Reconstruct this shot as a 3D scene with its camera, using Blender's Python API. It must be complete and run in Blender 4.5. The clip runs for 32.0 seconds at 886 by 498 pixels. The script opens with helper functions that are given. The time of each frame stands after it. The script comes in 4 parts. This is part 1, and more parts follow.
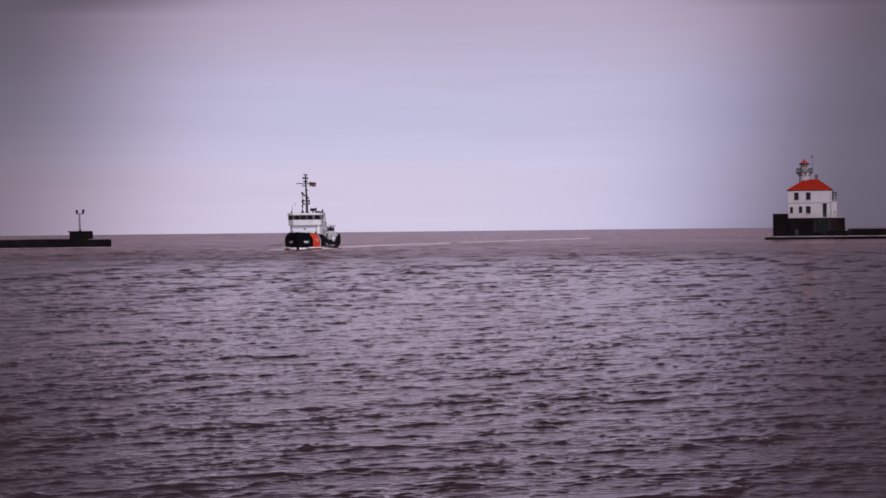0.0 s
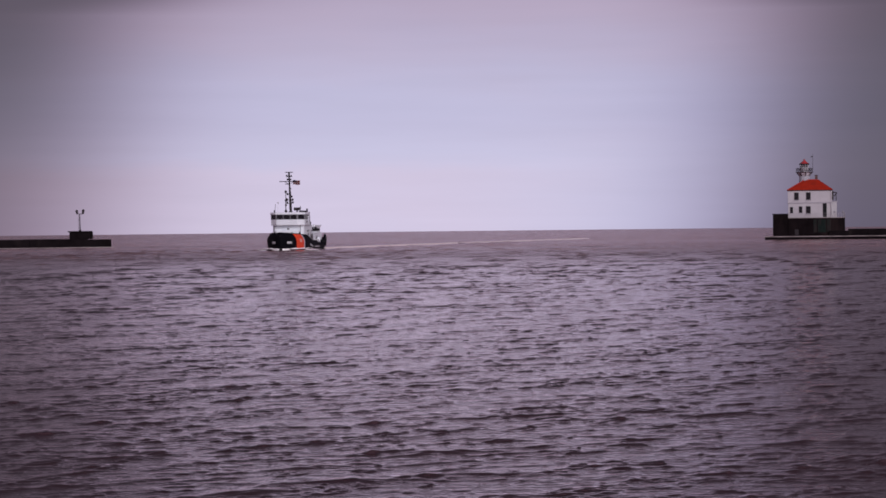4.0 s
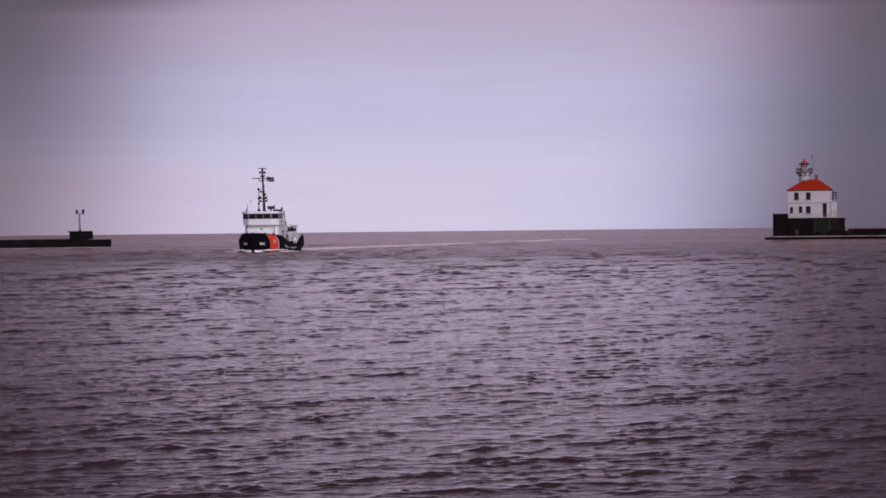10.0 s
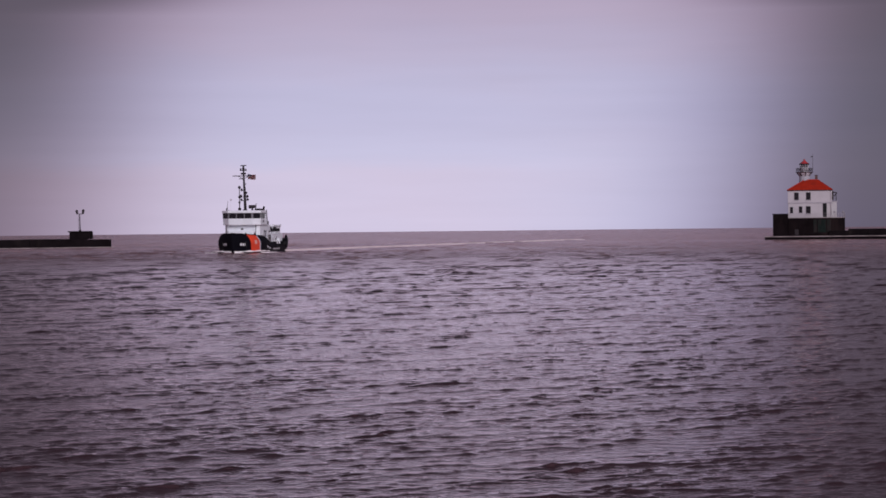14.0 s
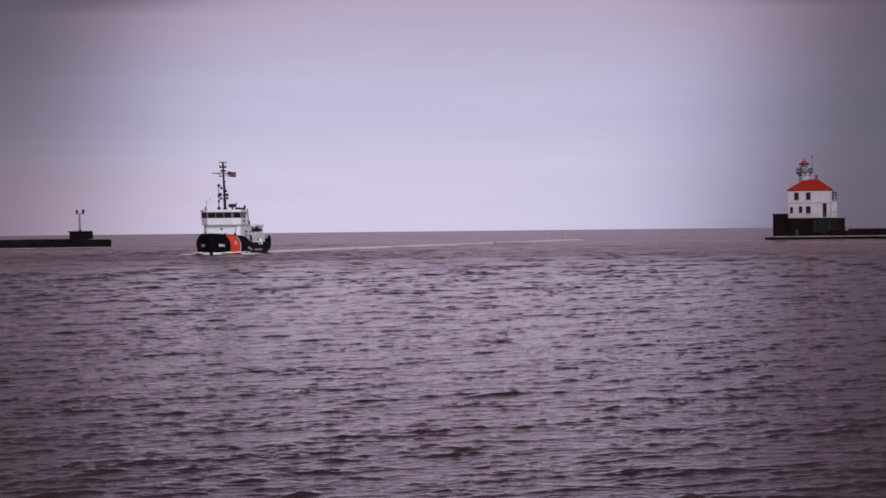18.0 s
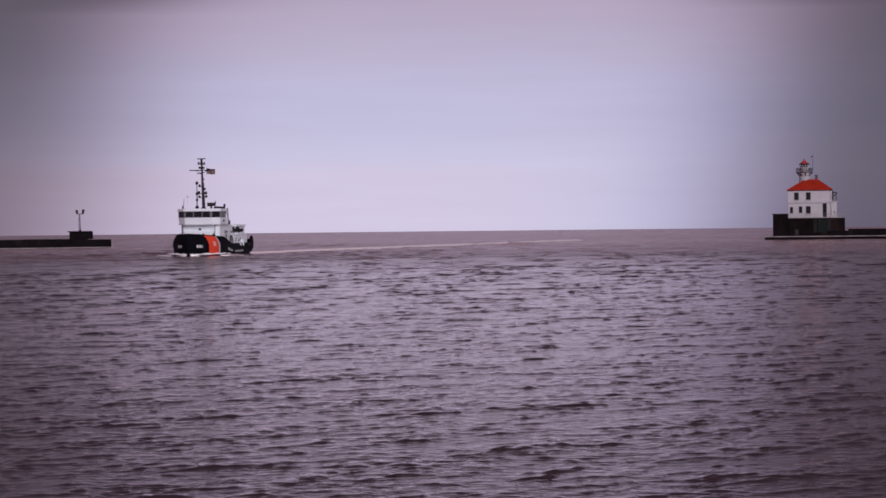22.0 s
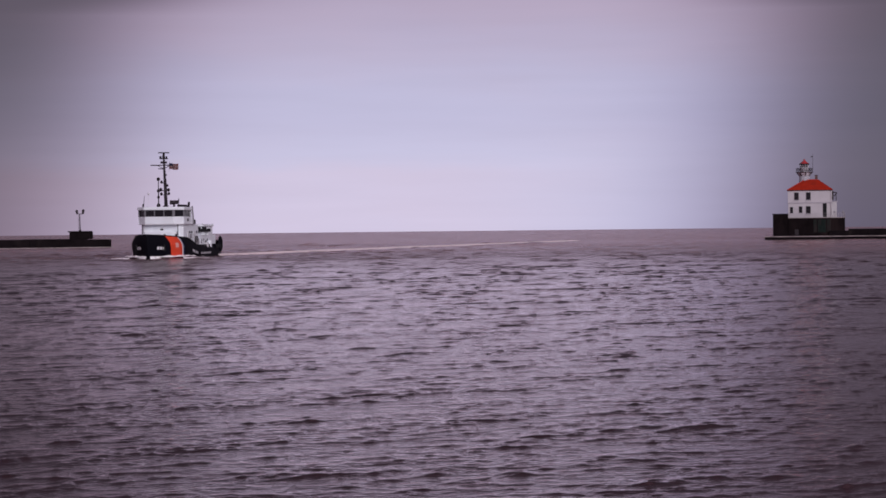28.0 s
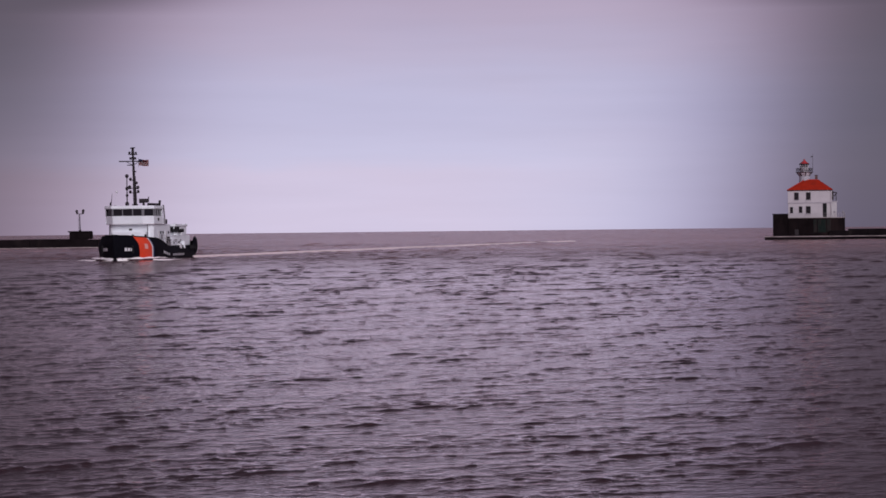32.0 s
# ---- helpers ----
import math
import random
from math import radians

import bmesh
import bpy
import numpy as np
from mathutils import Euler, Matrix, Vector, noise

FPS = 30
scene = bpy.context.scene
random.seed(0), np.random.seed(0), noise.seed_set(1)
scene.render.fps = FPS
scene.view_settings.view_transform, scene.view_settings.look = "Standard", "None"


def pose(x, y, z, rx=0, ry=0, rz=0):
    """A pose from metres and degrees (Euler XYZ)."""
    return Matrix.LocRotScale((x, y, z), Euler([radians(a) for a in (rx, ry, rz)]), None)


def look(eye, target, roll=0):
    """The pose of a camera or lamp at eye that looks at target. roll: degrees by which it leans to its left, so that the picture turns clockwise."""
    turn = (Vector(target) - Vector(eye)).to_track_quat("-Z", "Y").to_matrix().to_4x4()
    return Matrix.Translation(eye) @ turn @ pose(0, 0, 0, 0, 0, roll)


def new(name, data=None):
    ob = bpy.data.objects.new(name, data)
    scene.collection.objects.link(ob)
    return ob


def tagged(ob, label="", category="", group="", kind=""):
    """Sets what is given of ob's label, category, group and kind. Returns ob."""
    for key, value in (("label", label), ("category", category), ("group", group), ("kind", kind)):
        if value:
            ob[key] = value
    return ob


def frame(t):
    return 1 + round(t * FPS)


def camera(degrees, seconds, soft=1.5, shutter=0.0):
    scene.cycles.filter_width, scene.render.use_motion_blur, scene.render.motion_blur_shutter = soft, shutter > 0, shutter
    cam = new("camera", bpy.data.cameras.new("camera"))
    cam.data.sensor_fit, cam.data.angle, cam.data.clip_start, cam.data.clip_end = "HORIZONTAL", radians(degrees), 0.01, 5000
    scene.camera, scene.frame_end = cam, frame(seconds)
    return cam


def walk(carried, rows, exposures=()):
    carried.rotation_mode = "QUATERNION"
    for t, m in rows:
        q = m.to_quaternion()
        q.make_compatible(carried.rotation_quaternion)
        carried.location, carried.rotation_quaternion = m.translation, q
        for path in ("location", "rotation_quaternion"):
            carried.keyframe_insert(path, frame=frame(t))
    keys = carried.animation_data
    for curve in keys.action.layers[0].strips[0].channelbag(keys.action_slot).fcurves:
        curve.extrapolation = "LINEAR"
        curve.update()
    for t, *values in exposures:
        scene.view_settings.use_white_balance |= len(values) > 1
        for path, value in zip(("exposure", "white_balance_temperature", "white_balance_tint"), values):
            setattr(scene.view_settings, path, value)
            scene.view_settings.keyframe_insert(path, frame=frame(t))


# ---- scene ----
# A harbour entry on a wide brown lake: two breakwater heads, a lighthouse on one of them, an ice-breaking cutter coming in.
cam = camera(24.57, 32.0, soft=1.65)
EYE = (0.0, 0.0, 4.4)
VIEW = look(EYE, (0.0, 1000.0, 4.4 - 9.64), roll=-0.61)
walk(cam, [(0.0, VIEW), (32.0, VIEW)])

# ---- world and light: a bright overcast, thinnest low over the lake ----
world = bpy.data.worlds.new("overcast")
scene.world = world
world.use_nodes = True
wn, wl = world.node_tree.nodes, world.node_tree.links
wn.clear()


def wnode(kind, **props):
    n = wn.new(kind)
    for k, v in props.items():
        n.inputs[k].default_value = v
    return n


def wmath(op, a, b=None):
    n = wn.new("ShaderNodeMath")
    n.operation = op
    for i, v in enumerate((a, b)):
        if v is None:
            continue
        if isinstance(v, (int, float)):
            n.inputs[i].default_value = v
        else:
            wl.new(v, n.inputs[i])
    return n.outputs[0]


SUN_EL, SUN_AZ = 17.0, 158.0
sky = wn.new("ShaderNodeTexSky")
sky.sky_type, sky.sun_disc = "NISHITA", False
sky.sun_elevation, sky.sun_rotation = radians(SUN_EL), radians(SUN_AZ)
sky.dust_density = 1.0
bg_sky = wnode("ShaderNodeBackground", Strength=0.005)
wl.new(sky.outputs[0], bg_sky.inputs["Color"])
coord = wn.new("ShaderNodeTexCoord")
sep = wn.new("ShaderNodeSeparateXYZ")
wl.new(coord.outputs["Generated"], sep.inputs[0])
az = wmath("ARCTAN2", sep.outputs[0], sep.outputs[1])
el = wmath("ARCSINE", sep.outputs[2])
ramp = wn.new("ShaderNodeValToRGB")
wl.new(wmath("MULTIPLY", el, 180 / math.pi / 10.0), ramp.inputs[0])
ramp.color_ramp.interpolation = "EASE"
stops = [(0.0, (0.605, 0.532, 0.715)), (0.16, (0.58, 0.508, 0.69)), (0.33, (0.515, 0.447, 0.625)), (0.62, (0.455, 0.375, 0.528)), (1.0, (0.22, 0.17, 0.235))]
ramp.color_ramp.elements[0].position, ramp.color_ramp.elements[1].position = 0.0, 1.0
for p, c in stops[1:-1]:
    ramp.color_ramp.elements.new(p)
for e, (p, c) in zip(ramp.color_ramp.elements, stops):
    e.position, e.color = p, (*c, 1)
# the thin place in the cloud: a wide soft swell of light round one bearing
lean = wmath("SUBTRACT", wmath("MULTIPLY", wmath("MINIMUM", wmath("MAXIMUM", el, 0.0), 0.12), radians(13.0)), radians(1.1))
gx = wmath("DIVIDE", wmath("SUBTRACT", az, lean), radians(9.35))
gx = wmath("MULTIPLY", gx, wmath("ADD", 1.0, wmath("MULTIPLY", wmath("MAXIMUM", wmath("SUBTRACT", el, 0.105), 0.0), 20.0)))
gy = wmath("DIVIDE", wmath("SUBTRACT", el, radians(1.0)), radians(9.3))
glow = wmath("POWER", 2.71828, wmath("MULTIPLY", wmath("ADD", wmath("POWER", wmath("MULTIPLY", gx, gx), 2.3), wmath("POWER", wmath("MULTIPLY", gy, gy), 2.0)), -1.0))
# away from the lake's far side the cloud is evenly bright
open_sky = wmath("ADD", 0.185, wmath("MULTIPLY", 0.30, wmath("MINIMUM", 1.0, wmath("DIVIDE", wmath("MAXIMUM", wmath("SUBTRACT", wmath("ABSOLUTE", az), radians(22)), 0.0), radians(45)))))
# overhead the cloud is brightest
high_sky = wn.new("ShaderNodeMapRange")
high_sky.interpolation_type = "SMOOTHSTEP"
high_sky.inputs[1].default_value, high_sky.inputs[2].default_value, high_sky.inputs[4].default_value = radians(35), radians(70), 1.1
wl.new(el, high_sky.inputs[0])
open_sky = wmath("ADD", open_sky, high_sky.outputs[0])
# faint streaks of cloud
smap = wn.new("ShaderNodeMapping")
smap.inputs["Scale"].default_value = (5.0, 5.0, 60.0)
wl.new(coord.outputs["Generated"], smap.inputs[0])
streak = wnode("ShaderNodeTexNoise", Scale=2.2, Detail=5.0, Roughness=0.5)
wl.new(smap.outputs[0], streak.inputs["Vector"])
veil = wmath("ADD", wmath("MULTIPLY", streak.outputs[0], 0.10), 0.95)
# the cloud's tint: rosy in a low bank over the west and again high up, slate blue between and to the east


def wstep(value, lo, hi):
    n = wn.new("ShaderNodeMapRange")
    n.interpolation_type = "SMOOTHSTEP"
    n.inputs[1].default_value, n.inputs[2].default_value = lo, hi
    wl.new(value, n.inputs[0])
    return n.outputs[0]


# a paler bank of cloud low in the west
west_bank = wmath("MULTIPLY", wstep(wmath("MULTIPLY", az, -1.0), radians(8.5), radians(12.5)), wmath("SUBTRACT", 1.0, wstep(el, radians(1.5), radians(5.5))))
amount = wmath("MULTIPLY", wmath("ADD", wmath("MULTIPLY", glow, 0.88), wmath("ADD", open_sky, wmath("MULTIPLY", west_bank, 0.075))), veil)
tint_noise = wnode("ShaderNodeTexNoise", Scale=9.0, Detail=4.0, Roughness=0.55)
tmap = wn.new("ShaderNodeMapping")
tmap.inputs["Scale"].default_value = (1.0, 1.0, 4.0)
wl.new(coord.outputs["Generated"], tmap.inputs[0])
wl.new(tmap.outputs[0], tint_noise.inputs["Vector"])
drift = wmath("SUBTRACT", tint_noise.outputs[0], 0.5)
el_wavy = wmath("ADD", el, wmath("MULTIPLY", drift, radians(2.2)))
bank = wmath("MULTIPLY", wmath("SUBTRACT", 1.0, wstep(el_wavy, radians(1.5), radians(2.3))), wmath("SUBTRACT", 1.0, wstep(az, radians(-1.0), radians(7.0))))
high = wmath("MULTIPLY", wstep(el_wavy, radians(3.6), radians(6.4)), 0.95)
rosy = wmath("ADD", wmath("MULTIPLY", bank, 0.9), wmath("ADD", high, wmath("MULTIPLY", drift, 0.6)))
tint_ramp = wn.new("ShaderNodeValToRGB")
tint_ramp.color_ramp.elements[0].position, tint_ramp.color_ramp.elements[0].color = 0.0, (0.985, 1.0, 1.04, 1)
tint_ramp.color_ramp.elements[1].position, tint_ramp.color_ramp.elements[1].color = 1.0, (1.055, 0.985, 0.99, 1)
wl.new(rosy, tint_ramp.inputs[0])
tinted = wn.new("ShaderNodeMix")
tinted.data_type, tinted.blend_type = "RGBA", "MULTIPLY"
tinted.inputs[0].default_value = 1.0
wl.new(ramp.outputs[0], tinted.inputs[6])
wl.new(tint_ramp.outputs[0], tinted.inputs[7])
# where the cloud is thin its light is whiter
thin = wn.new("ShaderNodeMix")
thin.data_type = "RGBA"
thin.inputs[6].default_value, thin.inputs[7].default_value = (1.055, 0.965, 1.03, 1), (0.94, 1.015, 0.99, 1)
wl.new(glow, thin.inputs[0])
whiter = wn.new("ShaderNodeMix")
whiter.data_type, whiter.blend_type = "RGBA", "MULTIPLY"
whiter.inputs[0].default_value = 1.0
wl.new(tinted.outputs[2], whiter.inputs[6])
wl.new(thin.outputs[2], whiter.inputs[7])
# slate blue low in the east
east = wn.new("ShaderNodeMix")
east.data_type, east.blend_type = "RGBA", "MULTIPLY"
wl.new(wmath("MULTIPLY", wstep(az, radians(4.0), radians(9.0)), wmath("SUBTRACT", 1.0, wstep(el, radians(2.5), radians(5.5)))), east.inputs[0])
wl.new(whiter.outputs[2], east.inputs[6])
east.inputs[7].default_value = (0.955, 1.0, 1.045, 1)
bg_cloud = wn.new("ShaderNodeBackground")
wl.new(east.outputs[2], bg_cloud.inputs["Color"])
wl.new(amount, bg_cloud.inputs["Strength"])
both = wn.new("ShaderNodeAddShader")
wl.new(bg_sky.outputs[0], both.inputs[0])
wl.new(bg_cloud.outputs[0], both.inputs[1])
wout = wn.new("ShaderNodeOutputWorld")
wl.new(both.outputs[0], wout.inputs[0])

sun = new("sun", bpy.data.lights.new("sun", "SUN"))
sun.data.energy, sun.data.angle, sun.data.color = 2.05, radians(25), (0.98, 0.93, 1.0)
sa, se = radians(SUN_AZ), radians(SUN_EL)
sun.matrix_world = look((300 * math.sin(sa) * math.cos(se), 300 * math.cos(sa) * math.cos(se), 300 * math.sin(se)), (0, 0, 0))


# ---- materials ----
def mat(name, color, rough=0.6, metal=0.0, vary=0.15, scale=3.0, bump=0.15, stain=None, stain_at=0.6, fine=40.0, spec=0.5):
    """A surface with a coarse and a fine variation of its colour and relief; stain: a second colour in ragged patches."""
    m = bpy.data.materials.new(name)
    m.use_nodes = True
    n, l = m.node_tree.nodes, m.node_tree.links
    p = n["Principled BSDF"]
    tc = n.new("ShaderNodeTexCoord")
    big = n.new("ShaderNodeTexNoise")
    big.inputs["Scale"].default_value, big.inputs["Detail"].default_value = scale, 6.0
    small = n.new("ShaderNodeTexNoise")
    small.inputs["Scale"].default_value, small.inputs["Detail"].default_value = fine, 3.0
    l.new(tc.outputs["Object"], big.inputs["Vector"])
    l.new(tc.outputs["Object"], small.inputs["Vector"])
    r = n.new("ShaderNodeValToRGB")
    lo, hi = [max(0.0, c * (1 - vary)) for c in color], [min(1.0, c * (1 + vary)) for c in color]
    r.color_ramp.elements[0].position, r.color_ramp.elements[0].color = 0.32, (*lo, 1)
    r.color_ramp.elements[1].position, r.color_ramp.elements[1].color = 0.7, (*hi, 1)
    mixn = n.new("ShaderNodeMath")
    mixn.operation = "MULTIPLY_ADD"
    l.new(small.outputs[0], mixn.inputs[0])
    mixn.inputs[1].default_value = 0.35
    add = n.new("ShaderNodeMath")
    add.operation = "MULTIPLY"
    l.new(big.outputs[0], add.inputs[0])
    add.inputs[1].default_value = 0.65
    l.new(add.outputs[0], mixn.inputs[2])
    l.new(mixn.outputs[0], r.inputs[0])
    col = r.outputs[0]
    if stain:
        sn = n.new("ShaderNodeTexNoise")
        sn.inputs["Scale"].default_value, sn.inputs["Detail"].default_value = scale * 0.5, 8.0
        mp = n.new("ShaderNodeMapping")
        mp.inputs["Scale"].default_value, mp.inputs["Location"].default_value = (1.0, 1.0, 0.35), (7.3, 2.1, 4.4)
        l.new(tc.outputs["Object"], mp.inputs[0])
        l.new(mp.outputs[0], sn.inputs["Vector"])
        sr = n.new("ShaderNodeValToRGB")
        sr.color_ramp.elements[0].position, sr.color_ramp.elements[1].position = stain_at - 0.07, stain_at + 0.07
        l.new(sn.outputs[0], sr.inputs[0])
        mx = n.new("ShaderNodeMix")
        mx.data_type = "RGBA"
        l.new(sr.outputs[0], mx.inputs[0])
        l.new(col, mx.inputs[6])
        mx.inputs[7].default_value = (*stain, 1)
        col = mx.outputs[2]
    l.new(col, p.inputs["Base Color"])
    p.inputs["Roughness"].default_value, p.inputs["Metallic"].default_value = rough, metal
    p.inputs["Specular IOR Level"].default_value = spec
    if bump:
        b = n.new("ShaderNodeBump")
        b.inputs["Strength"].default_value, b.inputs["Distance"].default_value = bump, 0.05
        l.new(mixn.outputs[0], b.inputs["Height"])
        l.new(b.outputs[0], p.inputs["Normal"])
    return m


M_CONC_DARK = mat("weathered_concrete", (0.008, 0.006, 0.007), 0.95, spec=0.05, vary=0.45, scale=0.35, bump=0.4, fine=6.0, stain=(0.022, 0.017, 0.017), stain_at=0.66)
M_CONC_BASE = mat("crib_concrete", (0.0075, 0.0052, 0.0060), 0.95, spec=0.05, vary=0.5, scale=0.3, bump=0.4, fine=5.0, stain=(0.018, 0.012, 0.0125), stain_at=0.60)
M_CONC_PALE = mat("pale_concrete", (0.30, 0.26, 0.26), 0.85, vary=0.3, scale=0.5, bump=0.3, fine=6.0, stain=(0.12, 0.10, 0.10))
M_ALGAE = mat("algae_green", (0.008, 0.014, 0.0125), 0.9, spec=0.12, vary=0.4, scale=0.9, bump=0.3, fine=8.0, stain=(0.02, 0.016, 0.016), stain_at=0.50)
M_STUCCO = mat("white_stucco", (0.43, 0.41, 0.435), 0.85, spec=0.2, vary=0.06, scale=0.5, bump=0.15, fine=9.0, stain=(0.43, 0.41, 0.42), stain_at=0.62)
M_TOWER = mat("pale_grey_tower_paint", (0.36, 0.345, 0.385), 0.85, spec=0.2, vary=0.08, scale=0.6, bump=0.1)
M_TRIM = mat("grey_trim", (0.34, 0.32, 0.36), 0.7, vary=0.15)
M_ROOF = mat("red_roof", (0.34, 0.022, 0.008), 0.85, spec=0.12, vary=0.2, scale=0.8, bump=0.3, fine=12.0, stain=(0.27, 0.020, 0.009), stain_at=0.62)
M_RED = mat("red_paint", (0.36, 0.028, 0.030), 0.5, vary=0.12)
M_BRICK = mat("dark_brick", (0.10, 0.055, 0.055), 0.9, vary=0.3)
M_DARKGLASS = mat("dark_glass", (0.010, 0.009, 0.012), 0.15, spec=0.25, vary=0.1, bump=0.0)
M_FRAME = mat("window_frame", (0.022, 0.017, 0.019), 0.6, vary=0.1)
M_IRON = mat("dark_iron", (0.025, 0.020, 0.023), 0.7, spec=0.2, vary=0.3, scale=4.0)
M_STEEL = mat("galvanised_steel", (0.36, 0.34, 0.36), 0.5, metal=0.6, vary=0.15)
M_LANTERN = mat("lantern_glass", (0.06, 0.055, 0.06), 0.1, vary=0.1, bump=0.0)
M_HULL = mat("black_hull_paint", (0.004, 0.004, 0.007), 0.6, spec=0.06, vary=0.3, scale=0.6, bump=0.08, fine=4.0, stain=(0.010, 0.010, 0.012), stain_at=0.66)
M_ORANGE = mat("orange_paint", (0.72, 0.060, 0.020), 0.45, vary=0.1, scale=1.0, bump=0.05)
M_BLUE = mat("blue_paint", (0.012, 0.03, 0.09), 0.45, vary=0.1)
M_WHITE = mat("white_ship_paint", (0.77, 0.80, 0.85), 0.45, vary=0.06, scale=0.7, bump=0.06, fine=6.0, stain=(0.66, 0.62, 0.60), stain_at=0.70)
M_WHITE_GREY = mat("greyed_white_paint", (0.58, 0.57, 0.60), 0.5, vary=0.1, scale=0.7, bump=0.06)
M_MULLION = mat("grey_mullion_paint", (0.16, 0.155, 0.175), 0.5, vary=0.1, bump=0.0)
M_LETTER = mat("white_lettering", (0.66, 0.65, 0.68), 0.5, vary=0.05, bump=0.0)
M_EMBLEM = mat("faded_emblem_paint", (0.72, 0.36, 0.33), 0.5, vary=0.1, bump=0.0)
M_DECK = mat("grey_deck", (0.14, 0.13, 0.14), 0.8, vary=0.2, scale=1.0)
M_MAST = mat("dark_mast_paint", (0.015, 0.010, 0.014), 0.6, spec=0.25, vary=0.25)
M_RUBBER = mat("black_rubber", (0.010, 0.010, 0.012), 0.8, spec=0.2, vary=0.3)
M_GREY = mat("grey_equipment", (0.20, 0.19, 0.21), 0.6, vary=0.2)
M_FLAG_RED = mat("flag_red", (0.22, 0.035, 0.04), 0.8, vary=0.1, bump=0.0)
M_FLAG_WHITE = mat("flag_white", (0.34, 0.29, 0.30), 0.8, vary=0.1, bump=0.0)
M_FLAG_BLUE = mat("flag_blue", (0.035, 0.035, 0.10), 0.8, vary=0.1, bump=0.0)


def water_material(name, ripples, color, rough, foam=0.0, open_rough=None, foam_color=(0.88, 0.84, 0.85)):
    m = bpy.data.materials.new(name)
    m.use_nodes = True
    n, l = m.node_tree.nodes, m.node_tree.links
    p = n["Principled BSDF"]
    tc = n.new("ShaderNodeTexCoord")
    silt = n.new("ShaderNodeTexNoise")
    silt.inputs["Scale"].default_value, silt.inputs["Detail"].default_value = 0.03, 5.0
    l.new(tc.outputs["Object"], silt.inputs["Vector"])
    r = n.new("ShaderNodeValToRGB")
    r.color_ramp.elements[0].position, r.color_ramp.elements[0].color = 0.35, (*[c * 0.82 for c in color], 1)
    r.color_ramp.elements[1].position, r.color_ramp.elements[1].color = 0.68, (*[c * 1.2 for c in color], 1)
    l.new(silt.outputs[0], r.inputs[0])
    col = r.outputs[0]
    height = None
    for scale, amount, stretch in ripples:
        mp = n.new("ShaderNodeMapping")
        mp.inputs["Scale"].default_value, mp.inputs["Rotation"].default_value = (scale / stretch, scale, scale), (0, 0, radians(14))
        l.new(tc.outputs["Object"], mp.inputs[0])
        w = n.new("ShaderNodeTexNoise")
        w.inputs["Scale"].default_value, w.inputs["Detail"].default_value, w.inputs["Roughness"].default_value = 1.0, 3.0, 0.55
        l.new(mp.outputs[0], w.inputs["Vector"])
        q = n.new("ShaderNodeMath")
        q.operation = "MULTIPLY_ADD"
        l.new(w.outputs[0], q.inputs[0])
        q.inputs[1].default_value = amount
        if height is not None:
            l.new(height, q.inputs[2])
        else:
            q.inputs[2].default_value = 0.0
        height = q.outputs[0]
    if open_rough:
        # longer ripples in the relief of the open water
        mp = n.new("ShaderNodeMapping")
        mp.inputs["Scale"].default_value, mp.inputs["Rotation"].default_value = (0.30, 0.22, 1.0), (0, 0, radians(20))
        l.new(tc.outputs["Object"], mp.inputs[0])
        w = n.new("ShaderNodeTexNoise")
        w.inputs["Scale"].default_value, w.inputs["Detail"].default_value, w.inputs["Roughness"].default_value = 1.0, 3.0, 0.55
        l.new(mp.outputs[0], w.inputs["Vector"])
        out = n.new("ShaderNodeSeparateXYZ")
        l.new(tc.outputs["Object"], out.inputs[0])
        grow = n.new("ShaderNodeMapRange")
        grow.interpolation_type = "SMOOTHSTEP"
        grow.inputs[1].default_value, grow.inputs[2].default_value, grow.inputs[4].default_value = 180.0, 420.0, 0.80
        l.new(out.outputs[1], grow.inputs[0])
        # gusts: long patches of rougher and smoother water
        gm = n.new("ShaderNodeMapping")
        gm.inputs["Scale"].default_value = (0.005, 0.018, 1.0)
        l.new(tc.outputs["Object"], gm.inputs[0])
        gust = n.new("ShaderNodeTexNoise")
        gust.inputs["Scale"].default_value, gust.inputs["Detail"].default_value, gust.inputs["Roughness"].default_value = 1.0, 4.0, 0.6
        l.new(gm.outputs[0], gust.inputs["Vector"])
        gusty = n.new("ShaderNodeMapRange")
        gusty.inputs[1].default_value, gusty.inputs[2].default_value = 0.36, 0.64
        gusty.inputs[3].default_value, gusty.inputs[4].default_value = 0.35, 1.55
        l.new(gust.outputs[0], gusty.inputs[0])
        blow = n.new("ShaderNodeMath")
        blow.operation = "MULTIPLY"
        l.new(grow.outputs[0], blow.inputs[0])
        l.new(gusty.outputs[0], blow.inputs[1])
        q = n.new("ShaderNodeMath")
        q.operation = "MULTIPLY_ADD"
        l.new(w.outputs[0], q.inputs[0])
        l.new(blow.outputs[0], q.inputs[1])
        l.new(height, q.inputs[2])
        height = q.outputs[0]
    b = n.new("ShaderNodeBump")
    b.inputs["Strength"].default_value, b.inputs["Distance"].default_value = 1.0, 1.0
    l.new(height, b.inputs["Height"])
    if foam:
        fn = n.new("ShaderNodeTexNoise")
        fn.inputs["Scale"].default_value, fn.inputs["Detail"].default_value = 1.6, 8.0
        l.new(tc.outputs["Object"], fn.inputs["Vector"])
        fr = n.new("ShaderNodeValToRGB")
        fr.color_ramp.elements[0].position, fr.color_ramp.elements[1].position = foam - 0.06, foam + 0.10
        l.new(fn.outputs[0], fr.inputs[0])
        mx = n.new("ShaderNodeMix")
        mx.data_type = "RGBA"
        l.new(fr.outputs[0], mx.inputs[0])
